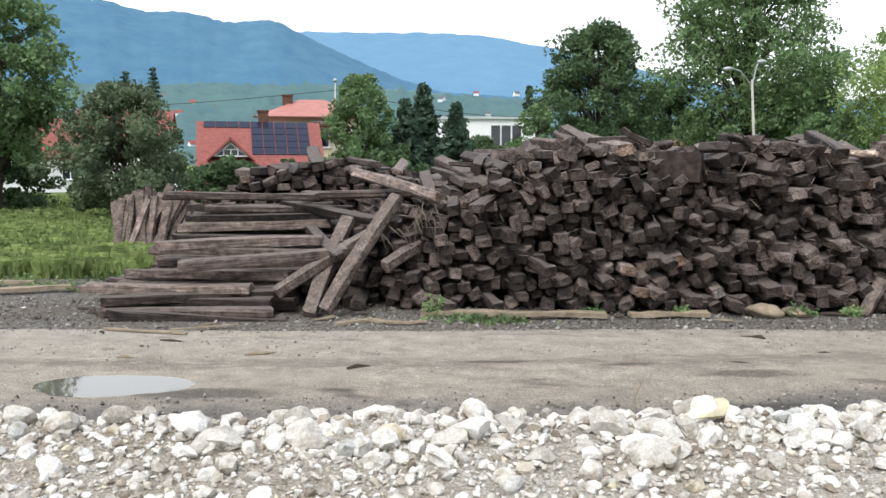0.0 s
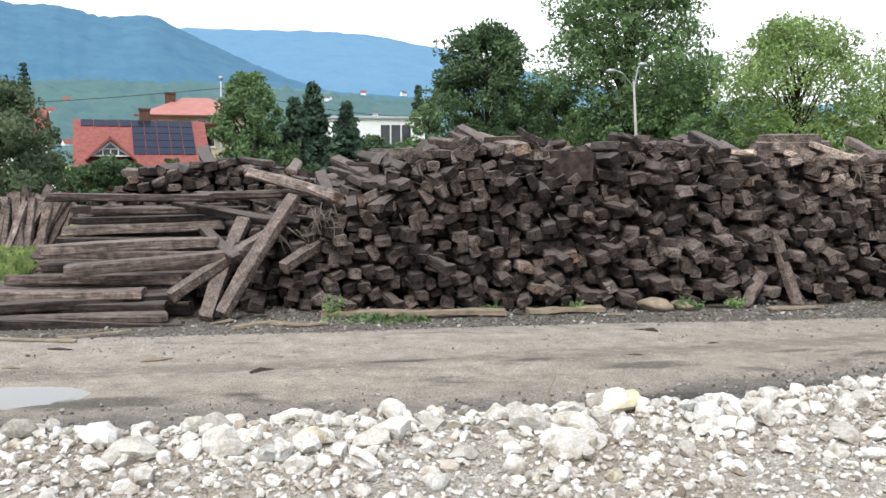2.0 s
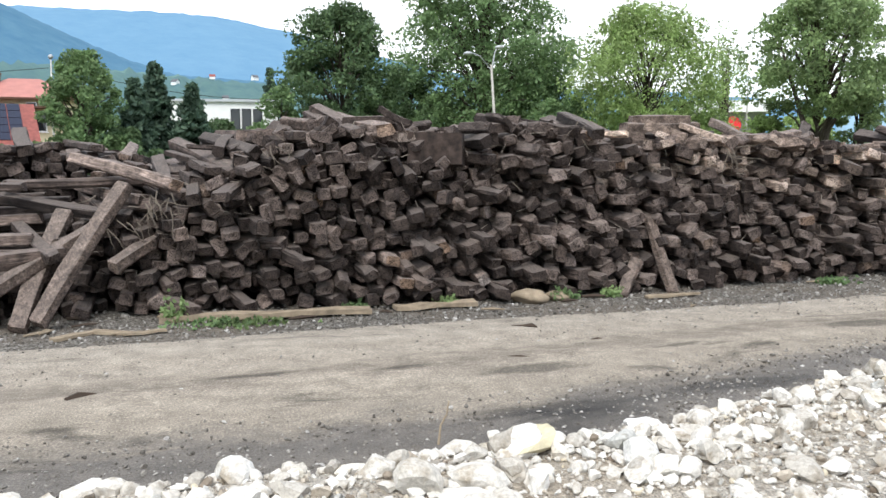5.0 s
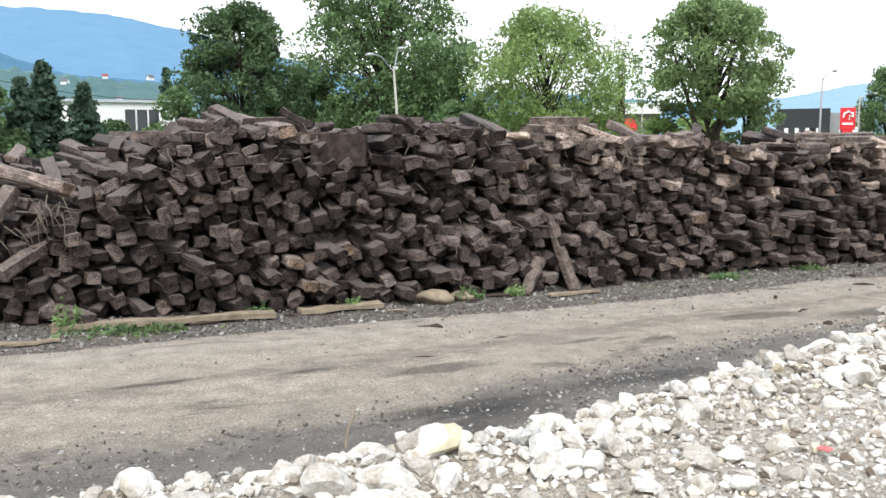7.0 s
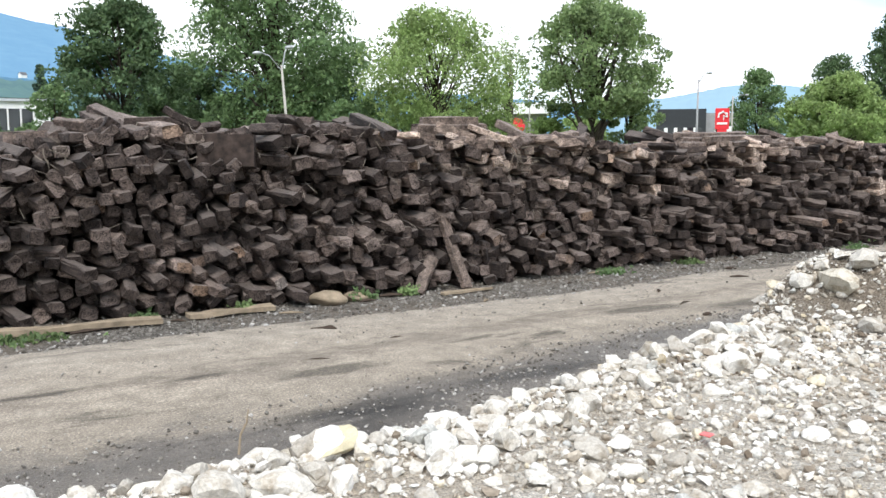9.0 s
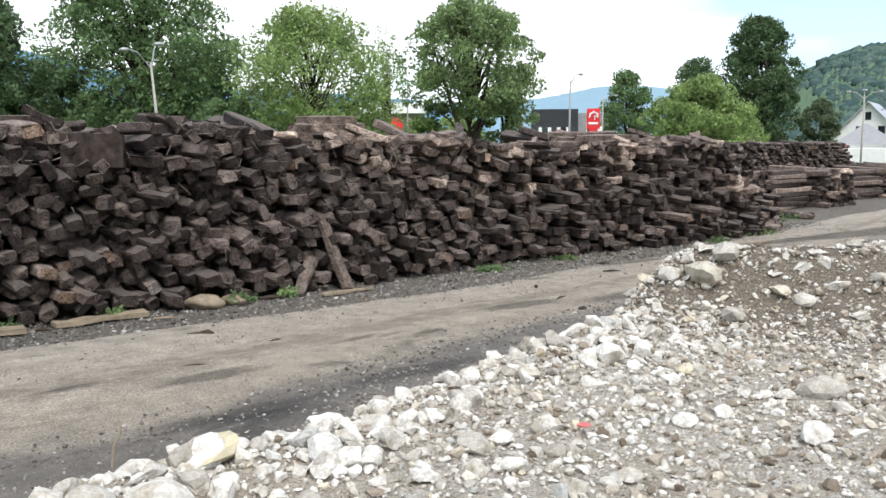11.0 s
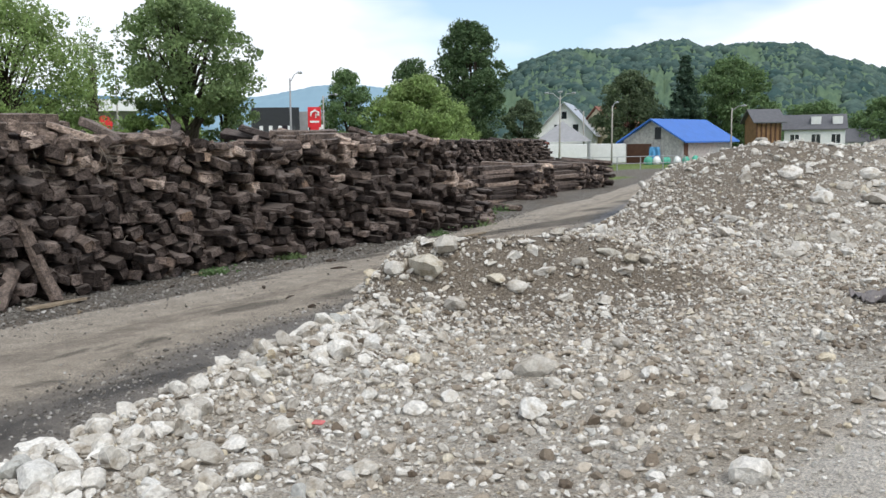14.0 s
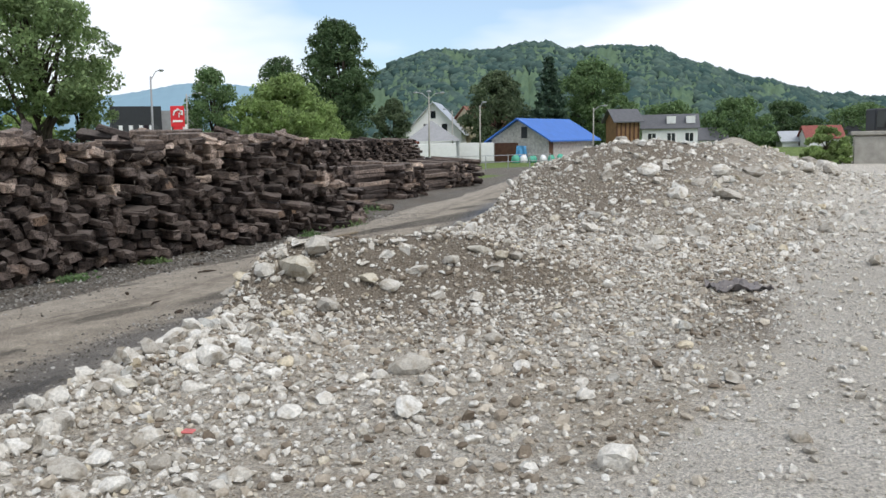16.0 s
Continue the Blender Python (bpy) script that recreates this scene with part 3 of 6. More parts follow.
for x, y, z, a, c in ((-4.4, 12.2, 0.95, 2, -84), (-3.9, 11.6, 0.72, 4, -77), (-4.6, 13.3, 1.68, 0, -92), (-2.4, 13.6, 1.7, 1, -88)):
    sleeper(pose(x, y, z, a, 3, c), LYING, "sleepers lying in the stepped stack")
LEANING = "loose sleeper leaning askew against the pile"
for eye, to in (((-1.72, 11.3, 0.12), (-0.75, 12.6, 1.72)), ((-1.95, 11.35, 0.05), (-1.55, 12.9, 1.35)), ((-2.45, 11.5, 0.35), (-0.9, 12.7, 1.30)), ((-0.9, 11.9, 0.7), (0.6, 13.6, 1.5)), ((6.2, 11.75, 0.02), (6.62, 12.05, 0.52)), ((7.1, 11.8, 0.02), (6.95, 12.3, 1.12))):
    d = Vector(to) - Vector(eye)
    ob = sleeper(Matrix.Translation(eye) @ d.to_track_quat("Y", "Z").to_matrix().to_4x4(), LEANING, "loose leaning sleepers")
    ob.data = SLEEPER_PALE[2 if d.length > 1.3 else 1]
    ob.scale = (1 if d.length > 1.3 else 0.72, min(1, d.length / 2.5), 1 if d.length > 1.3 else 0.6)
# a leaning sheaf at the far left end
for k in range(26):
    x, y = -7.9 + 0.10 * (k % 13) + rng.uniform(-0.05, 0.05), 19.8 + 0.35 * (k // 13) + rng.uniform(-0.1, 0.1)
    ob = sleeper(pose(x, y, 0.08 + 0.1 * (k // 13), 58 + rng.gauss(0, 5), rng.gauss(0, 15), -14 + rng.gauss(0, 7)), "pale split sleeper leaning in a sheaf beside the meadow", "sleepers in the leaning sheaf")
    ob.data = SLEEPER_PALE[k % 3] if k % 4 else ob.data
    ob.scale = (0.8, rng.uniform(0.5, 0.68), 0.8)
# low stacks farther along the road: lengths laid along it, then ends that face it
def joined_sleepers(name, items, label):
    vs, fs, mi, o = [], [], [], 0
    for k, m, pale in items:
        v, f, i = KINDS[k]
        a = np.array(m)
        vs.append(v @ a[:3, :3].T + a[:3, 3])
        fs.append(f + o)
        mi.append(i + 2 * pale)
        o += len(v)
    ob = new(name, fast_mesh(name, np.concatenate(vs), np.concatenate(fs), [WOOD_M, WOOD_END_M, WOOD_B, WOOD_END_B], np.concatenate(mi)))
    return tagged(ob, label, "sleeper pile", kind="stuff")


def low_stack(x0, y0, rows_, cols_, ends, bearing, label):
    out = []
    for r_ in range(rows_):
        z = 0.09 + 0.148 * r_
        for i in range(cols_):
            out.append((rng.randrange(24), pose(x0 + rng.uniform(-0.2, 0.25), y0 + i * 0.27 + 0.04 * r_, z, 0, rng.gauss(0, 5), bearing + rng.gauss(0, 3)), rng.random() < 0.3))
        for i in range(ends):
            if r_ < rows_ - rng.randrange(3):
                out.append((rng.randrange(24), pose(x0 + 2.85 + 0.27 * i, y0 - 0.1 + rng.gauss(0, 0.14), z + rng.gauss(0, 0.02), rng.gauss(2, 4), rng.gauss(0, 14), 4 + rng.gauss(0, 10)), rng.random() < 0.2))
    joined_sleepers("low_sleeper_stack", out, label)


joined_sleepers("sleeper_pile", mass, "long high pile of dark weathered railway sleepers, paler along its top")
low_stack(26.7, 16.9, 9, 3, 9, -86, "low stack of brown sleepers beside the road")
low_stack(34.2, 18.3, 8, 3, 12, -88, "long low stack of sleepers beside the road")
low_stack(22.0, 14.6, 2, 3, 2, -70, "few loose sleepers at the pile's end")

# ---- rubble ----
def rock_arrays(seed, sub):
    r = np.random.RandomState(seed)
    bm = bmesh.new()
    bmesh.ops.create_icosphere(bm, subdivisions=sub, radius=1)
    v = np.array([p.co[:] for p in bm.verts])
    f = np.array([[q.index for q in p.verts] for p in bm.faces])
    bm.free()
    for k in range(9 if sub > 1 else 4):          # broken flat faces
        d = r.normal(size=3)
        d /= np.linalg.norm(d)
        cut = r.uniform(0.3, 0.68) if seed % 2 else r.uniform(0.5, 0.92)     # angular or water-worn
        s = v @ d
        v -= np.outer(np.maximum(s - cut, 0), d)
    v += r.normal(0, 0.045, v.shape)
    return v * np.array([r.uniform(0.85, 1.2), r.uniform(0.7, 1.0), r.uniform(0.5, 0.8)]), f


ROCKS, CHIPS = [rock_arrays(50 + k, 2) for k in range(14)], [rock_arrays(80 + k, 1) for k in range(10)]
def grain_arrays(seed):
    """A crumb of stone: an uneven octahedron."""
    r = np.random.RandomState(seed)
    v = np.array([(1, 0, 0), (-1, 0, 0), (0, 1, 0), (0, -1, 0), (0, 0, 1), (0, 0, -1)], dtype=float)
    v = v * r.uniform(0.55, 1.15, (6, 1)) + r.normal(0, 0.15, (6, 3))
    f = np.array([(0, 2, 4), (2, 1, 4), (1, 3, 4), (3, 0, 4), (2, 0, 5), (1, 2, 5), (3, 1, 5), (0, 3, 5)])
    return v, f


GRAINS = [grain_arrays(120 + k) for k in range(12)]
ROCK_MESH = [fast_mesh("rubble_stone", v, f, [STONE]) for v, f in ROCKS]


def turned(v, r):
    q = r.normal(size=4)
    w, x, y, z = q / np.linalg.norm(q)
    m = np.array([[1 - 2 * (y * y + z * z), 2 * (x * y - z * w), 2 * (x * z + y * w)], [2 * (x * y + z * w), 1 - 2 * (x * x + z * z), 2 * (y * z - x * w)], [2 * (x * z - y * w), 2 * (y * z + x * w), 1 - 2 * (x * x + y * y)]])
    return v @ m.T


def scatter(name, shapes, spots, sizes, mat, seed, label, category, sink=0.25, floor=-1.0, fine=0.0):
    r = np.random.RandomState(seed)
    vs, fs, o = [], [], 0
    zs = np.maximum(ground_z(spots[:, 0], spots[:, 1]), floor)
    for (x, y), s, z in zip(spots, sizes, zs):
        pool = GRAINS if s < 0.0145 else shapes if s > fine else CHIPS
        v, f = pool[r.randint(len(pool))]
        flat = turned(v, r) * np.array([1, 1, 0.8]) * s
        vs.append(flat + np.array([x, y, z + s * (0.5 - sink)]))
        fs.append(f + o)
        o += len(v)
    ob = new(name, fast_mesh(name, np.concatenate(vs), np.concatenate(fs), [mat]))
    return tagged(ob, label, category, kind="stuff")


r = np.random.RandomState(9)


def on_bank(count, x0, x1, y0, y1, keep):
    p = np.stack([r.uniform(x0, x1, count), r.uniform(y0, y1, count)], 1)
    s = np.interp(p[:, 0], TOE_X, TOE_Y) - p[:, 1]
    return p[(s > -0.15) & (r.uniform(size=count) < keep(p, s))]


def crowd(p, s):
    """Thick along the crest, on the mound and on the heap; thin on the level ground by the camera."""
    crest = np.exp(-((s - 1.1) / 0.9) ** 2) * (1 - 0.75 * smooth01((p[:, 0] - 6) / 4))
    mound = np.exp(-((p[:, 0] - 8) / 2.2) ** 2 - ((p[:, 1] - 4.7) / 1.6) ** 2)
    heap = np.exp(-((p[:, 0] - 22) / 6) ** 2 - ((p[:, 1] - 5) / 3.2) ** 2)
    level = smooth01((p[:, 1] - 0.6) / 1.6)
    return (1 - 0.6 * mound) * np.clip(0.06 * smooth01((p[:, 1] + 0.5) / 1.5) + 0.34 * level + 0.75 * crest + 0.1 * mound + 0.15 * heap, 0, 1)


big = on_bank(900, -5, 12, 0.8, 7.6, lambda p, s: 0.05 + 0.95 * np.exp(-((s - 1.15) / 0.65) ** 2) * (1 - 0.8 * smooth01((p[:, 0] - 5) / 3)) + 0.3 * np.exp(-((p[:, 0] - 7.5) / 1.6) ** 2 - ((p[:, 1] - 4.8) / 1.2) ** 2))[:250]
bz = ground_z(big[:, 0], big[:, 1])
for (x, y), z in zip(big, bz):
    s = min(0.14, 0.04 + r.exponential(0.03))
    ob = new("rubble_stone", ROCK_MESH[r.randint(14)])
    ob.matrix_world = pose(x, y, z + s * 0.28, r.uniform(-25, 25), r.uniform(-25, 25), r.uniform(0, 360)) @ Matrix.Diagonal((s, s * r.uniform(0.75, 1.1), s * r.uniform(0.75, 1.05), 1))
    tagged(ob, "pale broken stone lying on the rubble bank", "stone", "stones on the rubble bank")

near_spots = on_bank(24000, -6, 13, 0.2, 8.0, lambda p, s: np.clip(crowd(p, s) + 0.25 * np.exp(-((s - 1.2) / 1.3) ** 2), 0, 1))
scatter("rubble", ROCKS, near_spots, np.clip(0.014 + r.exponential(0.0185, len(near_spots)) * (0.6 + 1.0 * np.exp(-((np.interp(near_spots[:, 0], TOE_X, TOE_Y) - near_spots[:, 1] - 1.1) / 1.0) ** 2) * (1 - 0.6 * smooth01((near_spots[:, 0] - 4.5) / 3))), 0.016, 0.15), STONE_M, 10, "broken pale stones and concrete lumps on the bank", "rubble", fine=0.034)
far_spots = on_bank(15000, 11, 38, -4, 13, lambda p, s: np.clip(0.2 + 0.3 * smooth01((s - 2.5) / 2) + crowd(p, s), 0, 1))
scatter("heap_rubble", ROCKS, far_spots, np.clip(0.02 + r.exponential(0.029, len(far_spots)), 0.02, 0.3), STONE_M, 14, "broken stones and concrete on the heap", "rubble", fine=0.10)
chip_spots = on_bank(150000, -6, 20, -1.5, 9.5, lambda p, s: np.clip(0.34 + 0.1 * smooth01((p[:, 1] - 0.6) / 1.2) + crowd(p, s), 0, 1) * np.exp(-(np.maximum(p[:, 0] - 9, 0) / 8)))
scatter("stone_chips", CHIPS, chip_spots, np.clip(0.0065 + r.exponential(0.0085, len(chip_spots)), 0.006, 0.045), STONE_M, 11, "small stone chips strewn over the bank", "stone chips", 0.15)
clod_spots = on_bank(42000, -6, 18, 0.2, 9.0, lambda p, s: np.clip(0.3 + 0.7 * smooth01((p[:, 0] - 2) / 4), 0, 1) * smooth01((p[:, 1] - 0.4) / 1.2) * np.exp(-(np.maximum(p[:, 0] - 9, 0) / 8)))
scatter("earth_clods", CHIPS, clod_spots, np.clip(0.008 + r.exponential(0.012, len(clod_spots)), 0.006, 0.06), CLOD, 15, "brown-grey clods of earth and mortar on the bank", "clods", 0.2)
verge = np.stack([r.uniform(-7, 24, 12000), r.uniform(0, 1, 12000)], 1)
lo, hi = np.interp(verge[:, 0], FAR_X, FAR_Y), np.interp(verge[:, 0], FACE_X, FACE_Y)
verge[:, 1] = lo - 0.7 + (hi - lo + 0.95) * verge[:, 1] ** 0.85
scatter("verge_gravel", CHIPS, verge, np.clip(0.008 + r.exponential(0.009, len(verge)), 0.006, 0.045), BALLAST, 12, "grey ballast gravel along the pile's foot", "gravel", 0.2, 0.0)
rim = np.stack([r.uniform(-6, 20, 20000), np.abs(r.normal(0.55, 0.7, 20000))], 1)
rim[:, 1] += np.interp(rim[:, 0], TOE_X, TOE_Y)
rim = rim[np.hypot((rim[:, 0] + 3.3) / 1.1, (rim[:, 1] - 7.47) / 0.55) > 1]
scatter("road_edge_gravel", CHIPS, rim, np.clip(0.006 + r.exponential(0.007, len(rim)), 0.005, 0.03), BALLAST, 13, "dark loose gravel along the road's edge", "gravel", 0.3, 0.03)

bits = np.stack([r.uniform(-6, 26, 10000), r.uniform(0.2, 1.0, 10000)], 1)
b_lo, b_hi = np.interp(bits[:, 0], TOE_X, TOE_Y), np.interp(bits[:, 0], FAR_X, FAR_Y)
bits[:, 1] = b_lo + (b_hi - b_lo) * bits[:, 1]
bits = bits[np.hypot((bits[:, 0] + 3.3) / 1.1, (bits[:, 1] - 7.47) / 0.55) > 1]
scatter("road_grit", CHIPS, bits, np.clip(0.004 + r.exponential(0.0048, len(bits)), 0.004, 0.03), BALLAST, 16, "loose grit and pebbles on the earth road", "grit", 0.35, 0.03)

# ---- trees ----
def leaf_cloud(centres, radii, per, size, r, droop=0.0):
    """Small leaf faces in uneven clumps."""
    c = np.repeat(centres, per, 0)
    n = len(c)
    d = r.normal(size=(n, 3))
    d /= np.linalg.norm(d, axis=1)[:, None]
    p = c + d * (r.uniform(0.35, 1.0, n) ** 0.5 * np.repeat(radii, per))[:, None] * np.array([1, 1, 0.75])
    a = r.normal(size=(n, 3))
    a[:, 2] -= droop
    a /= np.linalg.norm(a, axis=1)[:, None]
    b = np.cross(a, r.normal(size=(n, 3)))
    b /= np.linalg.norm(b, axis=1)[:, None]
    s = size * r.uniform(0.6, 1.5, n)[:, None]
    a, b = a * s, b * s * 0.55
    v = np.stack([p - a, p - b * 0.9, p + a, p + b], 1).reshape(-1, 3)
    return v, np.arange(4 * n).reshape(-1, 4)


def tree(name, x, y, height, width, leaf, label, seed, clear=0.22, clumps=90, per=95, size=0.13, fork=False, shape=1.0, droop=0.0, sparse=1.0):
    r = np.random.RandomState(seed)
    clumps, per, size = int(clumps * 1.6), int(per * 1.1), size * 0.86
    base = empty(name, pose(x, y, float(ground_z(x, y)) - 0.05), label, "tree")
    bm = bmesh.new()
    th = max(0.09, 0.022 * height)
    top = height * 0.72
    stems = [[(0, 0, 0), (0.02 * height, 0.01, height * clear * 0.7), (r.normal(0, 0.03) * height, r.normal(0, 0.03) * height, top)]]
    if fork:
        stems = [[(0, 0, 0), (-0.1, 0, height * 0.2), (-0.13 * width, 0.1, height * 0.45), (-0.28 * width, 0, top)], [(0.05, 0, height * 0.12), (0.06 * width, 0, height * 0.3), (0.2 * width, 0.2, top)]]
    for s in stems:
        tube(bm, s, [th * (1 - 0.8 * i / (len(s) - 1)) for i in range(len(s))])
    centres, radii = [], []
    for k in range(clumps):
        f = r.uniform(0, 1)
        z = height * (clear + (1 - clear) * f)
        prof = (math.sin(math.pi * min(1, (f * 0.86 + 0.12)) ** shape)) ** 0.6
        a, q = r.uniform(0, 6.28), width / 2.25 * prof * (r.uniform(0.1, 1.0) ** 0.45) * r.uniform(0.85, 1.16) * (1 + 0.16 * math.sin(3 * f * 6 + seed))
        centres.append((q * math.cos(a), q * math.sin(a), z - 0.04 * height))
        radii.append((0.35 * width + 0.2 * height) * r.uniform(0.09, 0.23) * sparse)
    for k in range(0, clumps, 4):
        c = Vector(centres[k])
        z0 = c.z * r.uniform(0.45, 0.75)
        tube(bm, [(0, 0, max(z0, height * clear * 0.5)), (c.x * 0.5, c.y * 0.5, (z0 + c.z) / 2 + 0.05 * height), c], [th * 0.35, th * 0.2, th * 0.06], 5)
    part("trunk", bm, BARK, base, "grey-brown trunk with forked limbs", smooth=True)
    v, f = leaf_cloud(np.array(centres), np.array(radii), per, size, r, droop)
    crown = new("crown", fast_mesh("crown", v, f, [leaf]))
    crown.parent = base
    return base


def spruce(name, x, y, height, width, label, seed, tiers=26):
    r = np.random.RandomState(seed)
    base = empty(name, pose(x, y, float(ground_z(x, y)) - 0.05), label, "conifer")
    part("trunk", tube(bmesh.new(), [(0, 0, 0), (0, 0, height * 0.98)], [0.02 * height, 0.02]), BARK, base)
    vs = []
    for k in range(tiers):
        f = k / (tiers - 1)
        z = height * (0.06 + 0.93 * f)
        rad = width / 2 * (1 - f) ** 0.85 * r.uniform(0.8, 1.1) + 0.06
        for j in range(max(6, int(17 * (1 - f)) + 5)):
            a = r.uniform(0, 6.28)
            L = rad * r.uniform(0.8, 1.3)
            n = 26
            t = r.uniform(0.02, 1, n) ** 0.5
            p = np.stack([np.cos(a) * L * t, np.sin(a) * L * t, z - 0.28 * L * t + 0.10 * L * t * t], 1) + r.normal(0, 0.035 * width, (n, 3)) * np.array([1, 1, 0.5])
            vs.append(p)
    p = np.concatenate(vs)
    v, fc = leaf_cloud(p, np.full(len(p), 0.02), 1, 0.03 * width + 0.06, r, 0.6)
    crown = new("crown", fast_mesh("crown", v, fc, [NEEDLES]))
    crown.parent = base
    return base


tree("walnut_tree", -17.8, 33.8, 9.4, 6.6, LEAF_MID, "tall dark green broadleaf tree at the meadow's edge", 1, 0.3, 120, 100, 0.13)
tree("willow_bush", -11.5, 30.4, 5.0, 5.4, LEAF_GREY, "low spreading grey-green tree in the meadow", 2, 0.12, 130, 110, 0.09)
tree("maple_tree", -4.1, 41.8, 6.6, 3.7, LEAF_MID, "round yellow-green garden tree", 3, 0.15, 100, 100, 0.1)
tree("linden_tree", 8.5, 49.3, 10.2, 6.9, LEAF_DARK, "dense dark green linden tree behind the pile", 4, 0.12, 150, 120, 0.13, shape=1.1)
tree("garden_bush", 4.8, 45.7, 5.4, 3.2, LEAF_MID, "bright green bush beside the linden", 5, 0.05, 60, 90, 0.1)
tree("ash_tree", 19.4, 56.8, 16.0, 12.8, LEAF_MID, "very tall airy ash tree behind the pile", 6, 0.2, 210, 120, 0.16)
tree("dark_bush", 15.0, 60.0, 7.6, 7.0, LEAF_DARK, "dark shrubs under the tall trees", 7, 0.02, 90, 100, 0.14)
tree("dark_bush", 23.6, 57.3, 8.4, 6.2, LEAF_DARK, "dark shrubs under the tall trees", 8, 0.02, 90, 100, 0.14)
tree("light_willow", 24.3, 43.7, 9.9, 10.2, LEAF_LIGHT, "light green feathery willow behind the pile", 9, 0.08, 190, 120, 0.11, droop=0.5)
tree("thin_tree", 30.5, 45.8, 9.9, 2.6, LEAF_LIGHT, "thin sparse tree with small leaves", 10, 0.3, 30, 40, 0.08, sparse=0.8)
tree("forked_tree", 25.2, 31.1, 8.8, 6.9, LEAF_FORK, "tree with a dark forked trunk and drooping crown", 11, 0.47, 120, 110, 0.1, fork=True, sparse=0.85, droop=0.4)
tree("low_bush", 23.9, 32.8, 3.7, 2.9, LEAF_LIGHT, "light green bush beneath the forked tree", 12, 0.03, 60, 90, 0.08)
tree("low_bush", 27.6, 31.4, 5.3, 3.6, LEAF_FORK, "green bush beneath the forked tree", 13, 0.03, 60, 90, 0.08)
tree("birch_tree", 64.0, 55.9, 9.4, 5.2, LEAF_MID, "grey-green birch with hanging twigs", 14, 0.1, 100, 90, 0.14, droop=0.8)
tree("chestnut_tree", 60.1, 44.8, 7.8, 9.2, LEAF_LIGHT, "broad round bright green tree", 15, 0.03, 170, 120, 0.15)
tree("tall_linden", 79.4, 52.2, 15.2, 8.2, LEAF_DARK, "tall dark linden over the yard's far end", 16, 0.15, 170, 120, 0.17)
tree("tall_linden", 88.0, 66.0, 12.6, 7.0, LEAF_DARK, "dark tree beside the tall linden", 17, 0.15, 110, 100, 0.17)
tree("yard_tree", 110.3, 47.3, 11.2, 10.0, LEAF_GREY, "dense dark tree behind the shed", 18, 0.03, 130, 110, 0.2)
tree("yard_tree", 119.4, 37.0, 12.9, 12.6, LEAF_MID, "broad green tree behind the shed", 19, 0.03, 150, 110, 0.22)
tree("yard_tree", 78.0, 44.9, 6.6, 4.5, LEAF_GREY, "small grey-green tree beyond the far pile", 20, 0.03, 70, 90, 0.14)
tree("yard_tree", 138.5, 20.7, 7.6, 12.0, LEAF_MID, "green trees beyond the rubble heap", 21, 0.03, 110, 90, 0.22)
tree("yard_tree", 149.2, 15.0, 7.0, 10.0, LEAF_DARK, "green trees beyond the rubble heap", 22, 0.03, 90, 90, 0.22)
tree("yard_tree", 155.0, 34.0, 8.0, 13.0, LEAF_MID, "green trees beyond the rubble heap", 23, 0.03, 110, 90, 0.24)
tree("yard_tree", 150.0, 4.0, 6.0, 14.0, LEAF_MID, "low trees at the far end of the yard", 24, 0.03, 90, 90, 0.22)
for k, (x, y, h, w) in enumerate(((-2.1, 43.9, 5.4, 2.9), (-1.2, 46.0, 6.3, 3.2), (0.5, 44.0, 5.2, 3.0), (-30.6, 92.3, 11.9, 3.3), (-33.2, 91.6, 11.4, 3.3), (6.5, 69.7, 8.3, 2.4), (108.1, 39.2, 12.4, 6.4))):
    spruce("spruce_tree", x, y, h, w, "dark pointed spruce tree behind the pile", 40 + k)
for k in range(9):
    tree("hedge_bush", -18.5 + 1.75 * k, 53.0 + 0.4 * (k % 3), 2.0 + 0.5 * (k % 2), 2.6, LEAF_DARK, "dark green hedge in front of the houses", 60 + k, 0.02, 40, 80, 0.09)
for k, (x, y, h, w, lf) in enumerate(((12.5, 54, 5.5, 6, LEAF_DARK), (28.5, 52, 5.5, 6.5, LEAF_MID), (20.5, 46, 5.2, 5.5, LEAF_MID), (31.5, 40, 4.2, 4.5, LEAF_LIGHT), (9.0, 47, 4.2, 5, LEAF_DARK), (1.8, 47, 3.8, 4, LEAF_DARK), (-2.5, 42, 3.2, 3, LEAF_DARK), (73, 52, 6, 7, LEAF_MID), (69, 47, 5, 5, LEAF_LIGHT), (-19, 36, 3.0, 5, LEAF_DARK), (-10, 40, 2.4, 4, LEAF_DARK))):
    tree("undergrowth_bush", x, y, h, w, lf, "dense green undergrowth between the trees", 140 + k, 0.02, 70, 90, 0.11)
tree("brush_heap", 9.9, 38.0, 3.4, 2.4, DEADWOOD, "heap of dry yellowish brushwood", 75, 0.02, 40, 80, 0.08)

# meadow grass
gr = np.random.RandomState(3)
gp = np.stack([gr.uniform(-26, 0, 70000), 15.5 + 34 * gr.uniform(0, 1, 70000) ** 1.6], 1)
gp = gp[(gp[:, 0] < -6 - 0.1 * (gp[:, 1] - 16)) | (gp[:, 1] > 20)]
gv = np.zeros((len(gp), 4, 3))
ga, gh, gw = gr.uniform(0, 6.28, len(gp)), gr.uniform(0.10, 0.38, len(gp)), gr.uniform(0.012, 0.035, len(gp))
gz = ground_z(gp[:, 0], gp[:, 1])
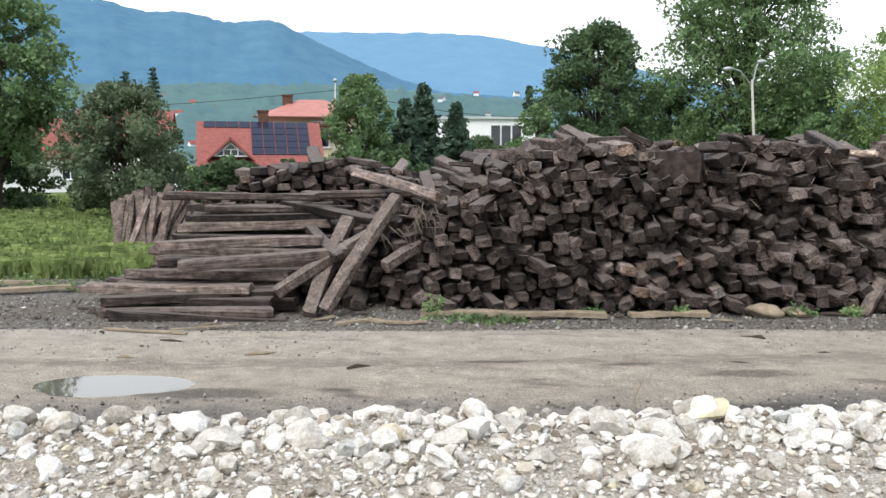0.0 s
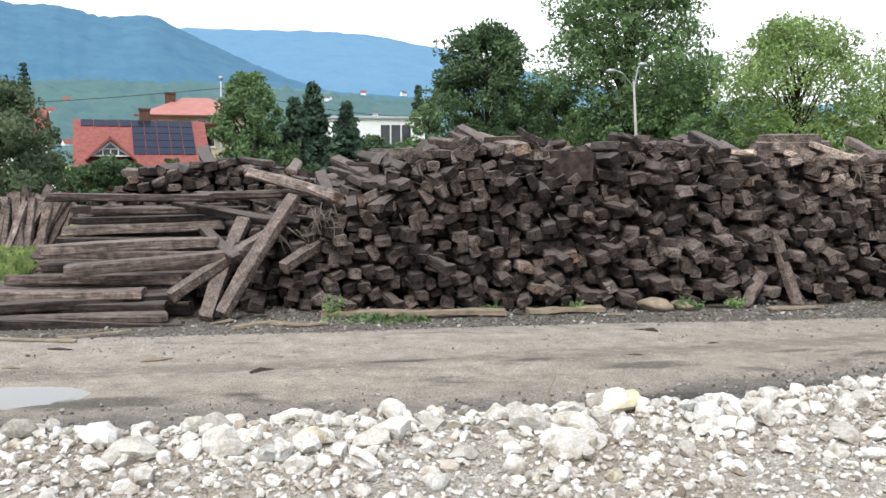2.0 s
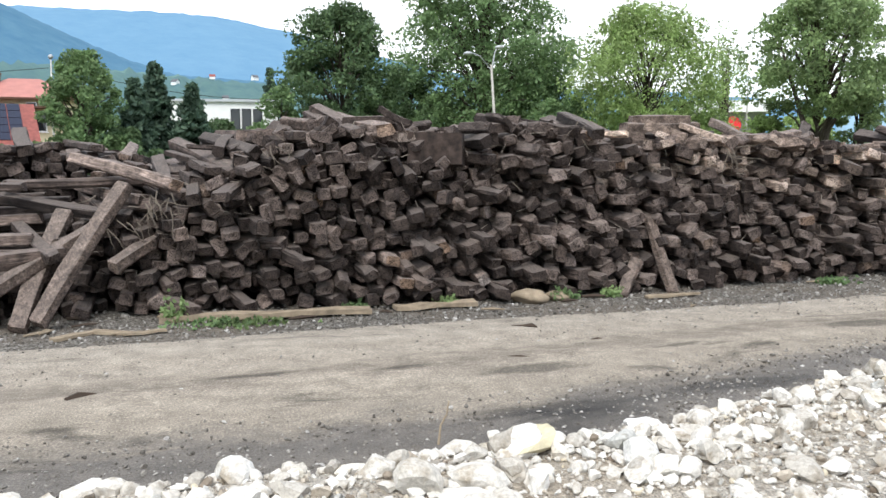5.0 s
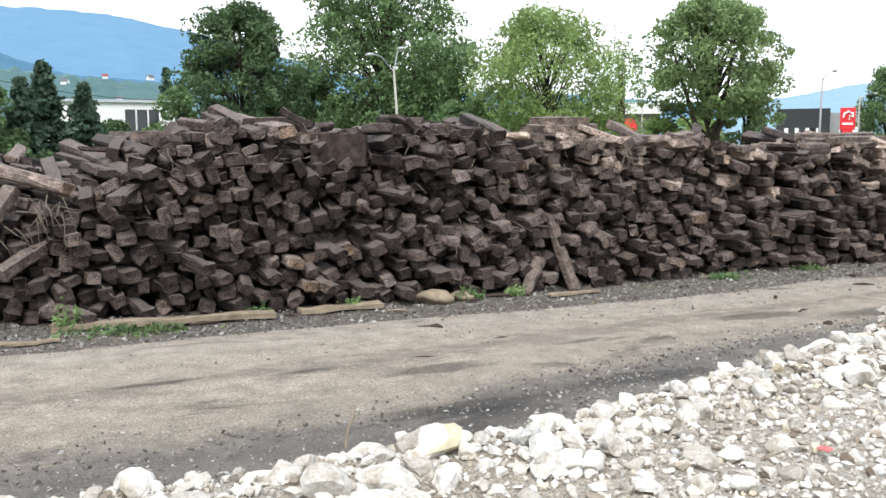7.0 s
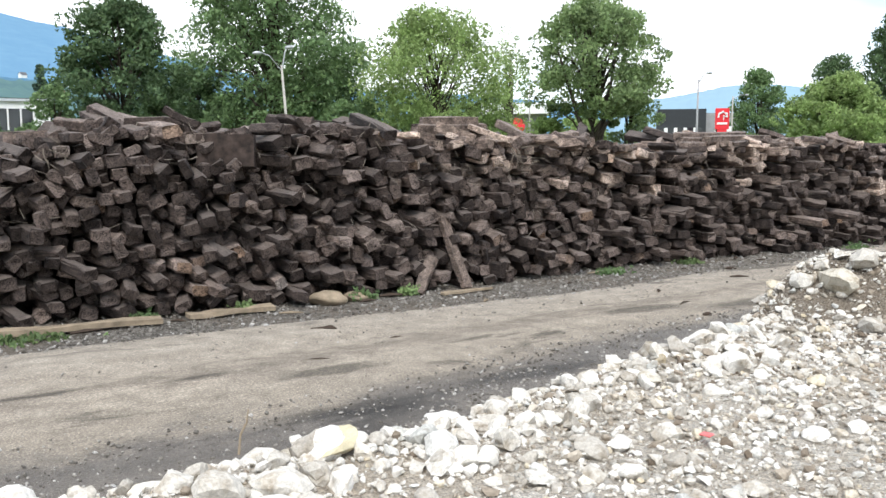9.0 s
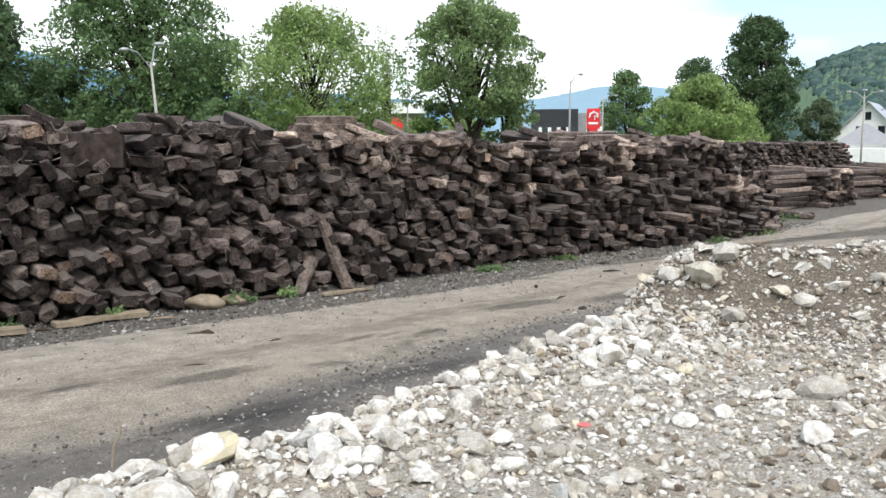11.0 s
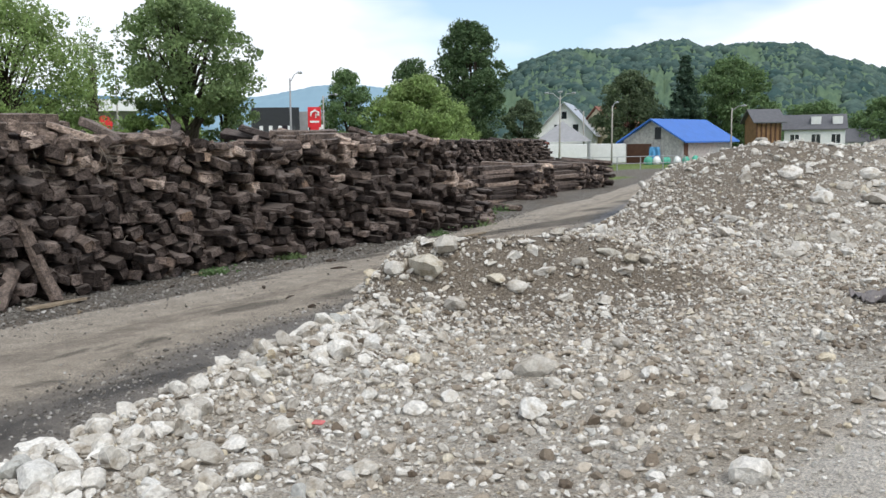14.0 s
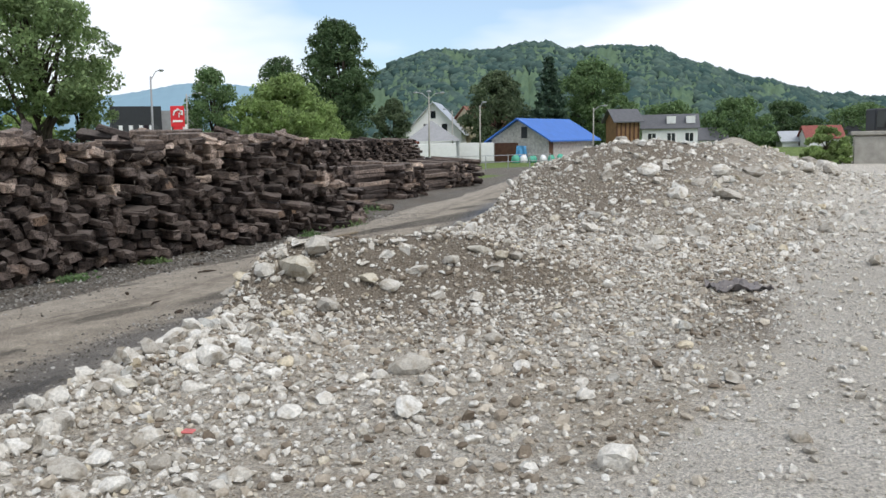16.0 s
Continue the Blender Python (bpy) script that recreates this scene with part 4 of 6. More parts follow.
for i, (s, t) in enumerate(((-1, 0), (1, 0), (0.35, 1), (-0.35, 1))):
    gv[:, i, 0] = gp[:, 0] + np.cos(ga) * gw * s + t * gr.normal(0, 0.08, len(gp))
    gv[:, i, 1] = gp[:, 1] + np.sin(ga) * gw * s + t * gr.normal(0, 0.05, len(gp))
    gv[:, i, 2] = gz + t * gh
grass = new("meadow_grass", fast_mesh("meadow_grass", gv.reshape(-1, 3), np.arange(4 * len(gp)).reshape(-1, 4), [GRASS]))
tagged(grass, "tall rough meadow grass", "grass", kind="stuff")

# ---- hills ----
def hill_material(name, low, high, haze_tint, far, fields=0.5):
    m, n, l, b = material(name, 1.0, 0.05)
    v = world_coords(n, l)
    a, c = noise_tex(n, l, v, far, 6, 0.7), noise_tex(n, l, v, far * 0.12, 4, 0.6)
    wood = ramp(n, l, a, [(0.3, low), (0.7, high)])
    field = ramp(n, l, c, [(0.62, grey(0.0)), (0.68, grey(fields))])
    # distance haze is painted: its tint is mixed into the hill's base colour
    l.new(mix(n, l, mix(n, l, wood, tuple(min(1, q * 1.9) for q in high), field), haze_tint[:3], haze_tint[3]), b.inputs["Base Color"])
    return m


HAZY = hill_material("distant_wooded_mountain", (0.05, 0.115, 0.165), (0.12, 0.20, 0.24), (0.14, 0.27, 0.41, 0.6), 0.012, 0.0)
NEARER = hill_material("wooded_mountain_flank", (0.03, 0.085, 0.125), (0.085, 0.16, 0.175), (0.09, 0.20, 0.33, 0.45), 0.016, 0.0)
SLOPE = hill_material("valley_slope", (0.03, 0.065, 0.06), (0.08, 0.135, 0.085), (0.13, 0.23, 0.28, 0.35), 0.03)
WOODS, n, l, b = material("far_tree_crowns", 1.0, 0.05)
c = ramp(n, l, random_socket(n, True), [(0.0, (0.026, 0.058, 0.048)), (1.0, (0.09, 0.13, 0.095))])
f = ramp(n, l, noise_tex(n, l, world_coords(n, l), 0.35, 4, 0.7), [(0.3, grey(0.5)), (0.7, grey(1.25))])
# a fifth of blue-grey distance haze is put into the crowns' colour
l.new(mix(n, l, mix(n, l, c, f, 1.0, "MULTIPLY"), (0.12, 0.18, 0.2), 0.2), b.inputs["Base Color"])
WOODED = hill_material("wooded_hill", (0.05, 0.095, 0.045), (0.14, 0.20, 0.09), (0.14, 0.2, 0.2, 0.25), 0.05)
HAZY_FAR = hill_material("far_hazy_hill", (0.10, 0.17, 0.18), (0.15, 0.24, 0.25), (0.25, 0.37, 0.46, 0.75), 0.02)


def hill(name, az, el, dist, depth, mat, rough, label, seed, steps=220):
    """A ridge whose crest stands at these bearings and elevations, falling towards the viewer."""
    r = np.random.RandomState(seed)
    a = np.linspace(az[0], az[-1], steps)
    e = np.interp(a, az, el)
    k = np.hanning(9)
    e = np.convolve(np.pad(e, 4, mode="edge"), k / k.sum(), "valid")
    crest = dist * np.tan(np.radians(e)) + rough * r.uniform(-1, 1, steps)
    rows_ = 26
    vs = []
    for j in range(rows_):
        f = j / (rows_ - 1)
        d = dist - depth * (1 - f)
        h = (crest + 2.2) * (0.12 * f + 0.88 * smooth01(f) ** 1.0) + rough * r.normal(0, 1.0, steps) * (0.2 < f < 0.97) - 8 * (j == 0)
        vs.append(np.stack([d * np.sin(np.radians(a)), d * np.cos(np.radians(a)), h], 1))
    vs.append(np.stack([(dist + depth * 0.6) * np.sin(np.radians(a)), (dist + depth * 0.6) * np.cos(np.radians(a)), crest * 0 - 10], 1))
    idx = np.arange((rows_ + 1) * steps).reshape(rows_ + 1, steps)
    q = np.stack([idx[:-1, :-1], idx[:-1, 1:], idx[1:, 1:], idx[1:, :-1]], -1).reshape(-1, 4)
    return tagged(new(name, fast_mesh(name, np.concatenate(vs), q, [mat], smooth=True)), label, "hill", kind="structure")


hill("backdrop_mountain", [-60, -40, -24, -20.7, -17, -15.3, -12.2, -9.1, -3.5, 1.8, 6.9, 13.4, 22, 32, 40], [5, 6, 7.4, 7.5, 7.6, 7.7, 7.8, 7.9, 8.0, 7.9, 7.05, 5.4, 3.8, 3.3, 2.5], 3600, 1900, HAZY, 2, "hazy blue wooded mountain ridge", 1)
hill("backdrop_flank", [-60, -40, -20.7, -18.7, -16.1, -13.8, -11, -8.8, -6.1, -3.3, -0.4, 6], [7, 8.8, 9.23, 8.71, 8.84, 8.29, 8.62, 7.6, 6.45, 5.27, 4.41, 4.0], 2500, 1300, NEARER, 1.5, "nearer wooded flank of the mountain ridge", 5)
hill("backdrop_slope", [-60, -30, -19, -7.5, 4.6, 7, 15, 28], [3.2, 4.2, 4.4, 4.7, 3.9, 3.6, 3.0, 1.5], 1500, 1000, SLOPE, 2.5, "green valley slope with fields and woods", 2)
hill("backdrop_far_hill", [26, 38, 43.7, 47.2, 49.6, 56, 62], [3.2, 2.6, 3.1, 3.75, 3.75, 3.0, 2.0], 3400, 1200, HAZY_FAR, 0.8, "far hazy blue hill", 3)
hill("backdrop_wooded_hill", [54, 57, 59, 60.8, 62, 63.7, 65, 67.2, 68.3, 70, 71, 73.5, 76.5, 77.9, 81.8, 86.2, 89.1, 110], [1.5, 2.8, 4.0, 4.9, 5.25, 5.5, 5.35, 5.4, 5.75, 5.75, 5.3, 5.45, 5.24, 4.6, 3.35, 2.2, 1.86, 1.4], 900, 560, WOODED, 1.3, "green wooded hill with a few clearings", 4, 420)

# tree crowns over the wooded hill
hr = np.random.RandomState(21)
HAZ = [54, 57, 59, 60.8, 62, 63.7, 65, 67.2, 68.3, 70, 71, 73.5, 76.5, 77.9, 81.8, 86.2, 89.1, 110]
HEL = [1.5, 2.8, 4.0, 4.9, 5.25, 5.5, 5.35, 5.4, 5.75, 5.75, 5.3, 5.45, 5.24, 4.6, 3.35, 2.2, 1.86, 1.4]
vs, fs, o = [], [], 0
for k in range(7500):
    a, f = hr.uniform(55, 96), hr.uniform(0.15, 0.99)
    if math.sin(a * 1.3) + math.sin(f * 9 + a * 0.7) > 1.42:
        continue                                   # clearings
    d = 900 - 560 * (1 - f)
    z = (900 * math.tan(radians(np.interp(a, HAZ, HEL))) + 2.2) * (0.12 * f + 0.88 * float(smooth01(f)))
    v, fc = CHIPS[hr.randint(10)]
    s = hr.uniform(3.0, 7.0) * (1.4 if hr.uniform() < 0.12 else 1)
    vs.append(v * s * np.array([1, 1, 1.1]) + np.array([d * math.sin(radians(a)), d * math.cos(radians(a)), z - 1.5]))
    fs.append(fc + o)
    o += len(v)
for k in range(420):
    a = hr.uniform(56, 95)
    z = 900 * math.tan(radians(np.interp(a, HAZ, HEL)))
    v, fc = CHIPS[hr.randint(10)]
    s = hr.uniform(4.5, 9.0)
    vs.append(v * s * np.array([1, 1, 1.25]) + np.array([896 * math.sin(radians(a)), 896 * math.cos(radians(a)), z - 1.0]))
    fs.append(fc + o)
    o += len(v)
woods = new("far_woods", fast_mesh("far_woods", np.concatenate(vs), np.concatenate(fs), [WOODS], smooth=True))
tagged(woods, "dense green broadleaf woods on the hill", "woods", kind="stuff")

# ---- buildings ----
RED_TILE = plain("red_roof_tiles", (0.27, 0.085, 0.07), 0.75, 0.3, var=0.3, scale=4)
RED_TIN = plain("faded_red_tin_roof", (0.42, 0.17, 0.14), 0.6, 0.4, var=0.15, scale=1.5)
CREAM = plain("cream_plaster", (0.62, 0.55, 0.38), 0.9, 0.2, var=0.1)
WHITE = plain("white_plaster", (0.80, 0.80, 0.79), 0.9, 0.2, var=0.06)
GREY_WALL = plain("grey_plaster", (0.33, 0.33, 0.34), 0.9, 0.2, var=0.1)
DARK_WALL = plain("anthracite_cladding", (0.03, 0.033, 0.038), 0.6, 0.4, var=0.15)
BLUE_TIN = plain("bright_blue_tin_roof", (0.045, 0.16, 0.52), 0.5, 0.4, var=0.1, scale=1.2)
BLUE_TARP = plain("light_blue_tarpaulin", (0.10, 0.34, 0.62), 0.6, 0.4, var=0.15)
BOARDS = plain("silvered_boards", (0.52, 0.50, 0.47), 0.9, 0.2, var=0.3, scale=5)
BROWN = plain("brown_painted_wood", (0.11, 0.055, 0.035), 0.8, 0.3, var=0.25)
ORANGE_WOOD = plain("fresh_larch_cladding", (0.26, 0.15, 0.075), 0.8, 0.3, var=0.25)
TIN = plain("pale_tin_roof", (0.45, 0.47, 0.5), 0.45, 0.5, var=0.12)
SLATE = plain("grey_roof_slates", (0.12, 0.12, 0.13), 0.7, 0.4, var=0.2)
CONCRETE = plain("weathered_concrete", (0.40, 0.38, 0.34), 0.95, 0.2, var=0.25, scale=2)
STEEL = plain("galvanised_steel", (0.42, 0.43, 0.44), 0.5, 0.5, 0.6, var=0.1)
RED_SIGN = plain("red_sign_face", (0.72, 0.02, 0.03), 0.4, 0.5, var=0.04)
WHITE_SIGN = plain("white_sign_face", (0.85, 0.85, 0.85), 0.4, 0.5, var=0.03)
YELLOW = plain("yellow_machine_paint", (0.72, 0.42, 0.04), 0.5, 0.4, var=0.12)
GREEN_NET = plain("green_plastic", (0.10, 0.42, 0.30), 0.6, 0.4, var=0.2)
ORANGE = plain("orange_plastic", (0.75, 0.17, 0.05), 0.6, 0.4, var=0.1)
RED_CAR = plain("red_car_paint", (0.55, 0.025, 0.03), 0.3, 0.6, var=0.05)
WHITE_CAR = plain("white_car_paint", (0.78, 0.78, 0.78), 0.3, 0.6, var=0.03)
RUBBER = plain("tyre_rubber", (0.015, 0.015, 0.016), 0.9, 0.2)
ROPE = plain("black_cable", (0.012, 0.012, 0.012), 0.7, 0.3)
GLASS, n, l, b = material("window_glass", 0.06, 0.6)
b.inputs["Base Color"].default_value = (0.02, 0.024, 0.028, 1)
PANEL, n, l, b = material("solar_cells", 0.16, 0.6)
b.inputs["Base Color"].default_value = (0.018, 0.02, 0.035, 1)


def window(house, x, z, w, h, y=0.0, mullions=1, frame_mat=None):
    """A window in a wall whose face looks to -y at y: frame, panes and sill."""
    bm = bmesh.new()
    t = 0.07
    for q in ((x - w / 2, x + w / 2, z + h / 2 - t, z + h / 2), (x - w / 2, x + w / 2, z - h / 2, z - h / 2 + t), (x - w / 2, x - w / 2 + t, z - h / 2 + t, z + h / 2 - t), (x + w / 2 - t, x + w / 2, z - h / 2 + t, z + h / 2 - t)):
        box(bm, q[0], q[1], y - 0.05, y + 0.02, q[2], q[3])
    for k in range(mullions):
        xm = x - w / 2 + w * (k + 1) / (mullions + 1)
        box(bm, xm - t / 2, xm + t / 2, y - 0.05, y + 0.02, z - h / 2 + t, z + h / 2 - t)
    win = part("window", bm, frame_mat or WHITE_SIGN, house, "white window frame")
    part("pane", box_bm(x - w / 2 + t, x + w / 2 - t, y - 0.012, y + 0.004, z - h / 2 + t, z + h / 2 - t), GLASS, win, "dark window glass")
    part("sill", box_bm(x - w / 2 - 0.08, x + w / 2 + 0.08, y - 0.14, y - 0.052, z - h / 2 - 0.06, z - h / 2), WHITE_SIGN, win)


def gable_roof(house, w, d, eave, ridge, mat, over=0.4, thick=0.14, label=""):
    """Ridge along x."""
    s = (ridge - eave) / (d / 2)
    bm = bmesh.new()
    for sy in (-1, 1):
        ye, zr = sy * (d / 2 + over), eave - s * over
        p = [(-w / 2 - over, 0, ridge), (w / 2 + over, 0, ridge), (w / 2 + over, ye, zr), (-w / 2 - over, ye, zr)]
        lo, hi = [bm.verts.new(q) for q in p], [bm.verts.new((q[0], q[1], q[2] + thick)) for q in p]
        bm.faces.new(lo[::-1] if sy < 0 else lo)
        bm.faces.new(hi if sy < 0 else hi[::-1])
        for i in range(4):
            bm.faces.new((lo[i], lo[(i + 1) % 4], hi[(i + 1) % 4], hi[i]))
    bmesh.ops.recalc_face_normals(bm, faces=bm.faces[:])
    return part("roof", bm, mat, house, label)


def gable_walls(house, w, d, eave, ridge, mat):
    bm = bmesh.new()
    s = [(-d / 2, 0), (d / 2, 0), (d / 2, eave), (0, ridge - 0.02), (-d / 2, eave)]
    prism(bm, s, -w / 2, w / 2)
    bmesh.ops.transform(bm, matrix=Matrix.Rotation(radians(90), 4, "Z"), verts=bm.verts[:])
    bmesh.ops.recalc_face_normals(bm, faces=bm.faces[:])
    return part("wall", bm, mat, house)


def chimney(roof, x, y, z0, z1, mat, s=0.5):
    bm = box_bm(x - s / 2, x + s / 2, y - s / 2, y + s / 2, z0, z1)
    box(bm, x - s / 2 - 0.06, x + s / 2 + 0.06, y - s / 2 - 0.06, y + s / 2 + 0.06, z1, z1 + 0.12)
    part("chimney", bm, mat, roof, "brick chimney")


# house with a red tiled roof and solar panels
h1 = empty("house", pose(-13.3, 62.1, 0, 0, 0, 14), "low house with a red tiled roof carrying solar panels", "house")
gable_walls(h1, 7.6, 8.0, 1.9, 4.9, CREAM)
roof = gable_roof(h1, 7.6, 8.0, 1.9, 4.9, RED_TILE, 0.45, label="red tiled roof")
chimney(roof, 0.3, 0.2, 4.8, 5.75, BROWN, 0.7)
slope = math.atan2(3.0, 4.0)
for i in range(9):
    for j in range(5):
        if j > 0 and i < 4:
            continue
        u, q = -3.4 + 0.80 * i, 0.45 + 0.78 * j
        bm = box_bm(-0.37, 0.37, -0.36, 0.36, 0, 0.05)
        pn = part("solar_panel", bm, PANEL, roof, "dark blue solar panel")
        pn.matrix_local = pose(u, -q * math.cos(slope), 4.9 + 0.16 - q * math.sin(slope), math.degrees(slope), 0, 0)
        bm = bmesh.new()
        for a in ((-0.39, 0.39, -0.39, -0.36), (-0.39, 0.39, 0.36, 0.39), (-0.39, -0.37, -0.36, 0.36), (0.37, 0.39, -0.36, 0.36)):
            box(bm, a[0], a[1], a[2], a[3], 0, 0.06)
        fr = part("panel_frame", bm, STEEL, roof, "pale panel frame")
        fr.matrix_local = pn.matrix_local
dorm = prism(bmesh.new(), [(-1.2, 2.55), (1.2, 2.55), (0, 3.55)], -4.15, -1.5)
dorm_ob = part("dormer", dorm, WHITE, h1, "white dormer with a triangular window")
dorm_ob.location.x = -2.0
bm = bmesh.new()
for q in ([(-1.55, 2.35), (-1.4, 2.35), (0.06, 3.68), (0, 3.85)], [(1.55, 2.35), (0, 3.85), (-0.06, 3.68), (1.4, 2.35)]):
    prism(bm, q, -4.45, -1.4)
bmesh.ops.recalc_face_normals(bm, faces=bm.faces[:])
part("dormer_roof", bm, RED_TILE, dorm_ob, "red tiled dormer roof")
for q in ([(-0.95, 2.65), (-0.5, 2.65), (-0.5, 2.98)], [(-0.42, 2.65), (-0.04, 2.65), (-0.04, 3.0), (-0.42, 3.0)], [(0.04, 2.65), (0.42, 2.65), (0.42, 3.0), (0.04, 3.0)], [(0.5, 2.65), (0.95, 2.65), (0.5, 2.98)], [(-0.4, 3.06), (0.4, 3.06), (0, 3.38)]):
    bm = prism(bmesh.new(), q, -4.17, -4.14)
    bmesh.ops.recalc_face_normals(bm, faces=bm.faces[:])
    part("pane", bm, GLASS, dorm_ob, "dark window glass")

# two-storeyed cream house with a hipped red roof
h2 = empty("house", pose(-10.8, 70.7, 0, 0, 0, 6), "two-storeyed cream house with a faded red hipped roof", "house")
part("wall", box_bm(-3.6, 3.6, -3.2, 3.2, 0, 5.75), CREAM, h2)
bm = bmesh.new()
lo = [bm.verts.new(q) for q in ((-4.2, -3.8, 5.65), (4.2, -3.8, 5.65), (4.2, 3.8, 5.65), (-4.2, 3.8, 5.65))]
hi = [bm.verts.new((-1.0, 0, 7.2)), bm.verts.new((1.0, 0, 7.2))]
for f in ((0, 1, 5, 4), (1, 2, 5), (2, 3, 4, 5), (3, 0, 4), (3, 2, 1, 0)):
    bm.faces.new([(lo + hi)[i] for i in f])
roof = part("roof", bm, RED_TIN, h2, "faded red hipped roof")
for x in (-1.9, 2.6):
    chimney(roof, x, -0.6, 6.3, 7.4, BROWN, 0.75)
part("gutter", box_bm(-4.25, 4.25, -3.95, -3.82, 5.55, 5.68), BROWN, h2, "brown gutter")
window(h2, 0.4, 4.1, 2.1, 1.5, -3.2, 2)
window(h2, 0.5, 5.2, 0.7, 0.4, -3.2, 0)
window(h2, -2.2, 4.1, 1.2, 1.4, -3.2, 1)
part("balcony", box_bm(-1.2, 2.4, -4.5, -3.2, 2.2, 2.4), CONCRETE, h2, "balcony slab")
part("canopy", box_bm(-1.3, 2.7, -4.6, -3.2, 4.95, 5.07), BROWN, h2, "flat porch canopy")

# white flat-roofed building with a dark window and lettering
h3 = empty("office_building", pose(2.2, 68, 0, 0, 0, -4), "white flat-roofed building with a dark window strip", "building")
part("wall", box_bm(-5.2, 4.6, -2.5, 5, 0, 5.5), WHITE, h3)
part("roof", box_bm(-5.4, 4.8, -2.7, 5.2, 5.5, 5.68), TIN, h3, "thin tin roof edge")
for k in range(3):
    window(h3, 1.65 + 0.78 * k, 4.25, 0.66, 1.55, -2.5, 0, DARK_WALL)
part("stripe", box_bm(-3.0, 3.9, -2.53, -2.505, 1.85, 2.1), plain("yellow_stripe", (0.72, 0.6, 0.08), 0.6), h3, "yellow painted stripe")
curve = bpy.data.curves.new("lettering", "FONT")
curve.body, curve.size, curve.extrude, curve.align_x = "NIERUCHOMOŚCI", 0.62, 0.01, "CENTER"
txt_tmp = new("lettering_source", curve)
bpy.context.view_layer.update()
tme = bpy.data.meshes.new_from_object(txt_tmp.evaluated_get(bpy.context.evaluated_depsgraph_get()))
bpy.data.objects.remove(txt_tmp)
tme.materials.clear()
tme.materials.append(DARK_WALL)
txt = new("lettering", tme)
txt.parent = h3
txt.matrix_local = pose(0.9, -2.52, 2.35, 90, 0, 0)

# house at the left edge of the meadow
h4 = empty("house", pose(-29.4, 63.8, 0, 0, 0, 32), "white house with a steep red roof behind trees", "house")
gable_walls(h4, 6.5, 7.0, 2.6, 5.2, WHITE)
roof = gable_roof(h4, 6.5, 7.0, 2.6, 5.2, RED_TILE, 0.4, label="red tiled roof")
window(h4, 1.2, 1.5, 1.2, 1.2, -3.5)
h5 = empty("house", pose(-30.3, 83.3, 0, 0, 0, 10), "house with a red roof behind the willow", "house")
gable_walls(h5, 8, 7, 4.2, 6.9, WHITE)
gable_roof(h5, 8, 7, 4.2, 6.9, RED_TILE, 0.4)
chimney(h5, 1.5, 0.5, 7.2, 8.4, BROWN)

# dark commercial building, filling station roof
h6 = empty("shop_building", pose(66.0, 66.0, 0, 0, 0, -42), "dark flat-roofed shop with a striped glass front", "building")
part("wall", box_bm(-3.4, 1.2, -3, 6, 0, 6.0), DARK_WALL, h6)
part("side_wall", box_bm(1.22, 5.0, -2.6, 6, 0, 5.6), GREY_WALL, h6, "grey plastered side wing")
for k in range(9):
    part("glass_strip", box_bm(-3.2 + 0.46 * k, -2.86 + 0.46 * k, -3.06, -3.005, 1.6, 4.2), WHITE_SIGN if k % 2 else GLASS, h6, "tall strip of the shop front")
window(h6, 2.5, 3.9, 0.9, 1.5, -2.6)
part("sign_plate", box_bm(1.7, 3.3, -2.68, -2.605, 2.5, 3.0), WHITE_SIGN, h6, "white sign plate")
h7 = empty("filling_station", pose(62.0, 92, 0, 0, 0, -34), "low white filling station with a flat roof", "building")
part("wall", box_bm(-5, 4, -2, 4, 0, 6.4), GREY_WALL, h7)
part("canopy", box_bm(-5.4, 4.4, -4, 4.4, 6.4, 7.7), WHITE_SIGN, h7, "white flat canopy")
part("sign_disc", tube(bmesh.new(), [(0.4, -4.05, 4.9), (0.4, -4.25, 4.9)], [0.95, 0.95], 20), RED_SIGN, h7, "round red sign")

py = empty("sign_pylon", pose(51.0, 47.9, 0, 0, 0, -46), "tall red sign pylon with a white curved mark", "sign")
part("panel", box_bm(-0.5, 0.5, -0.14, 0.14, 3.6, 5.15), RED_SIGN, py, "red sign panel", 0.02)
part("post", box_bm(-0.34, 0.34, -0.12, 0.12, 0, 3.6), RED_SIGN, py)
bm = bmesh.new()
pts = [(-0.3, 4.45), (-0.22, 4.75), (0.05, 4.9), (0.3, 4.75), (0.34, 4.5), (0.1, 4.58), (0.1, 4.3)]
tube(bm, [(x, -0.17, z) for x, z in pts], [0.05, 0.09, 0.11, 0.11, 0.09, 0.07, 0.04], 6)
part("mark", bm, WHITE_SIGN, py, "white curved mark")
part("price_bar", box_bm(-0.36, 0.36, -0.17, -0.145, 3.95, 4.1), WHITE_SIGN, py, "white bar of lettering")
part("side_board", box_bm(0.34, 0.68, -0.1, 0.1, 2.2, 3.8), WHITE_SIGN, py, "white side board")

# shed with a blue tin roof
sh = empty("shed", pose(85.4, 31.5, -0.3, 0, 0, -7), "board shed with a bright blue tin roof", "shed")
W_, D_ = 10.5, 6.2
gable_walls(sh, W_, D_, 2.55, 4.4, BOARDS)
gable_roof(sh, W_, D_, 2.55, 4.4, BLUE_TIN, 0.55, label="bright blue tin roof")
for k in range(30):
    x = -W_ / 2 + 0.18 + k * 0.345
    part("board", box_bm(x - 0.14, x + 0.14, -D_ / 2 - 0.035, -D_ / 2 - 0.004, 0.05, 2.45), BOARDS, sh)
for k in range(16):
    y = -D_ / 2 + 0.2 + k * 0.37
    part("board", box_bm(-W_ / 2 - 0.035, -W_ / 2 - 0.004, y - 0.15, y + 0.15, 0.05, 2.5 + 1.75 * (1 - abs(y) / (D_ / 2))), BOARDS, sh)
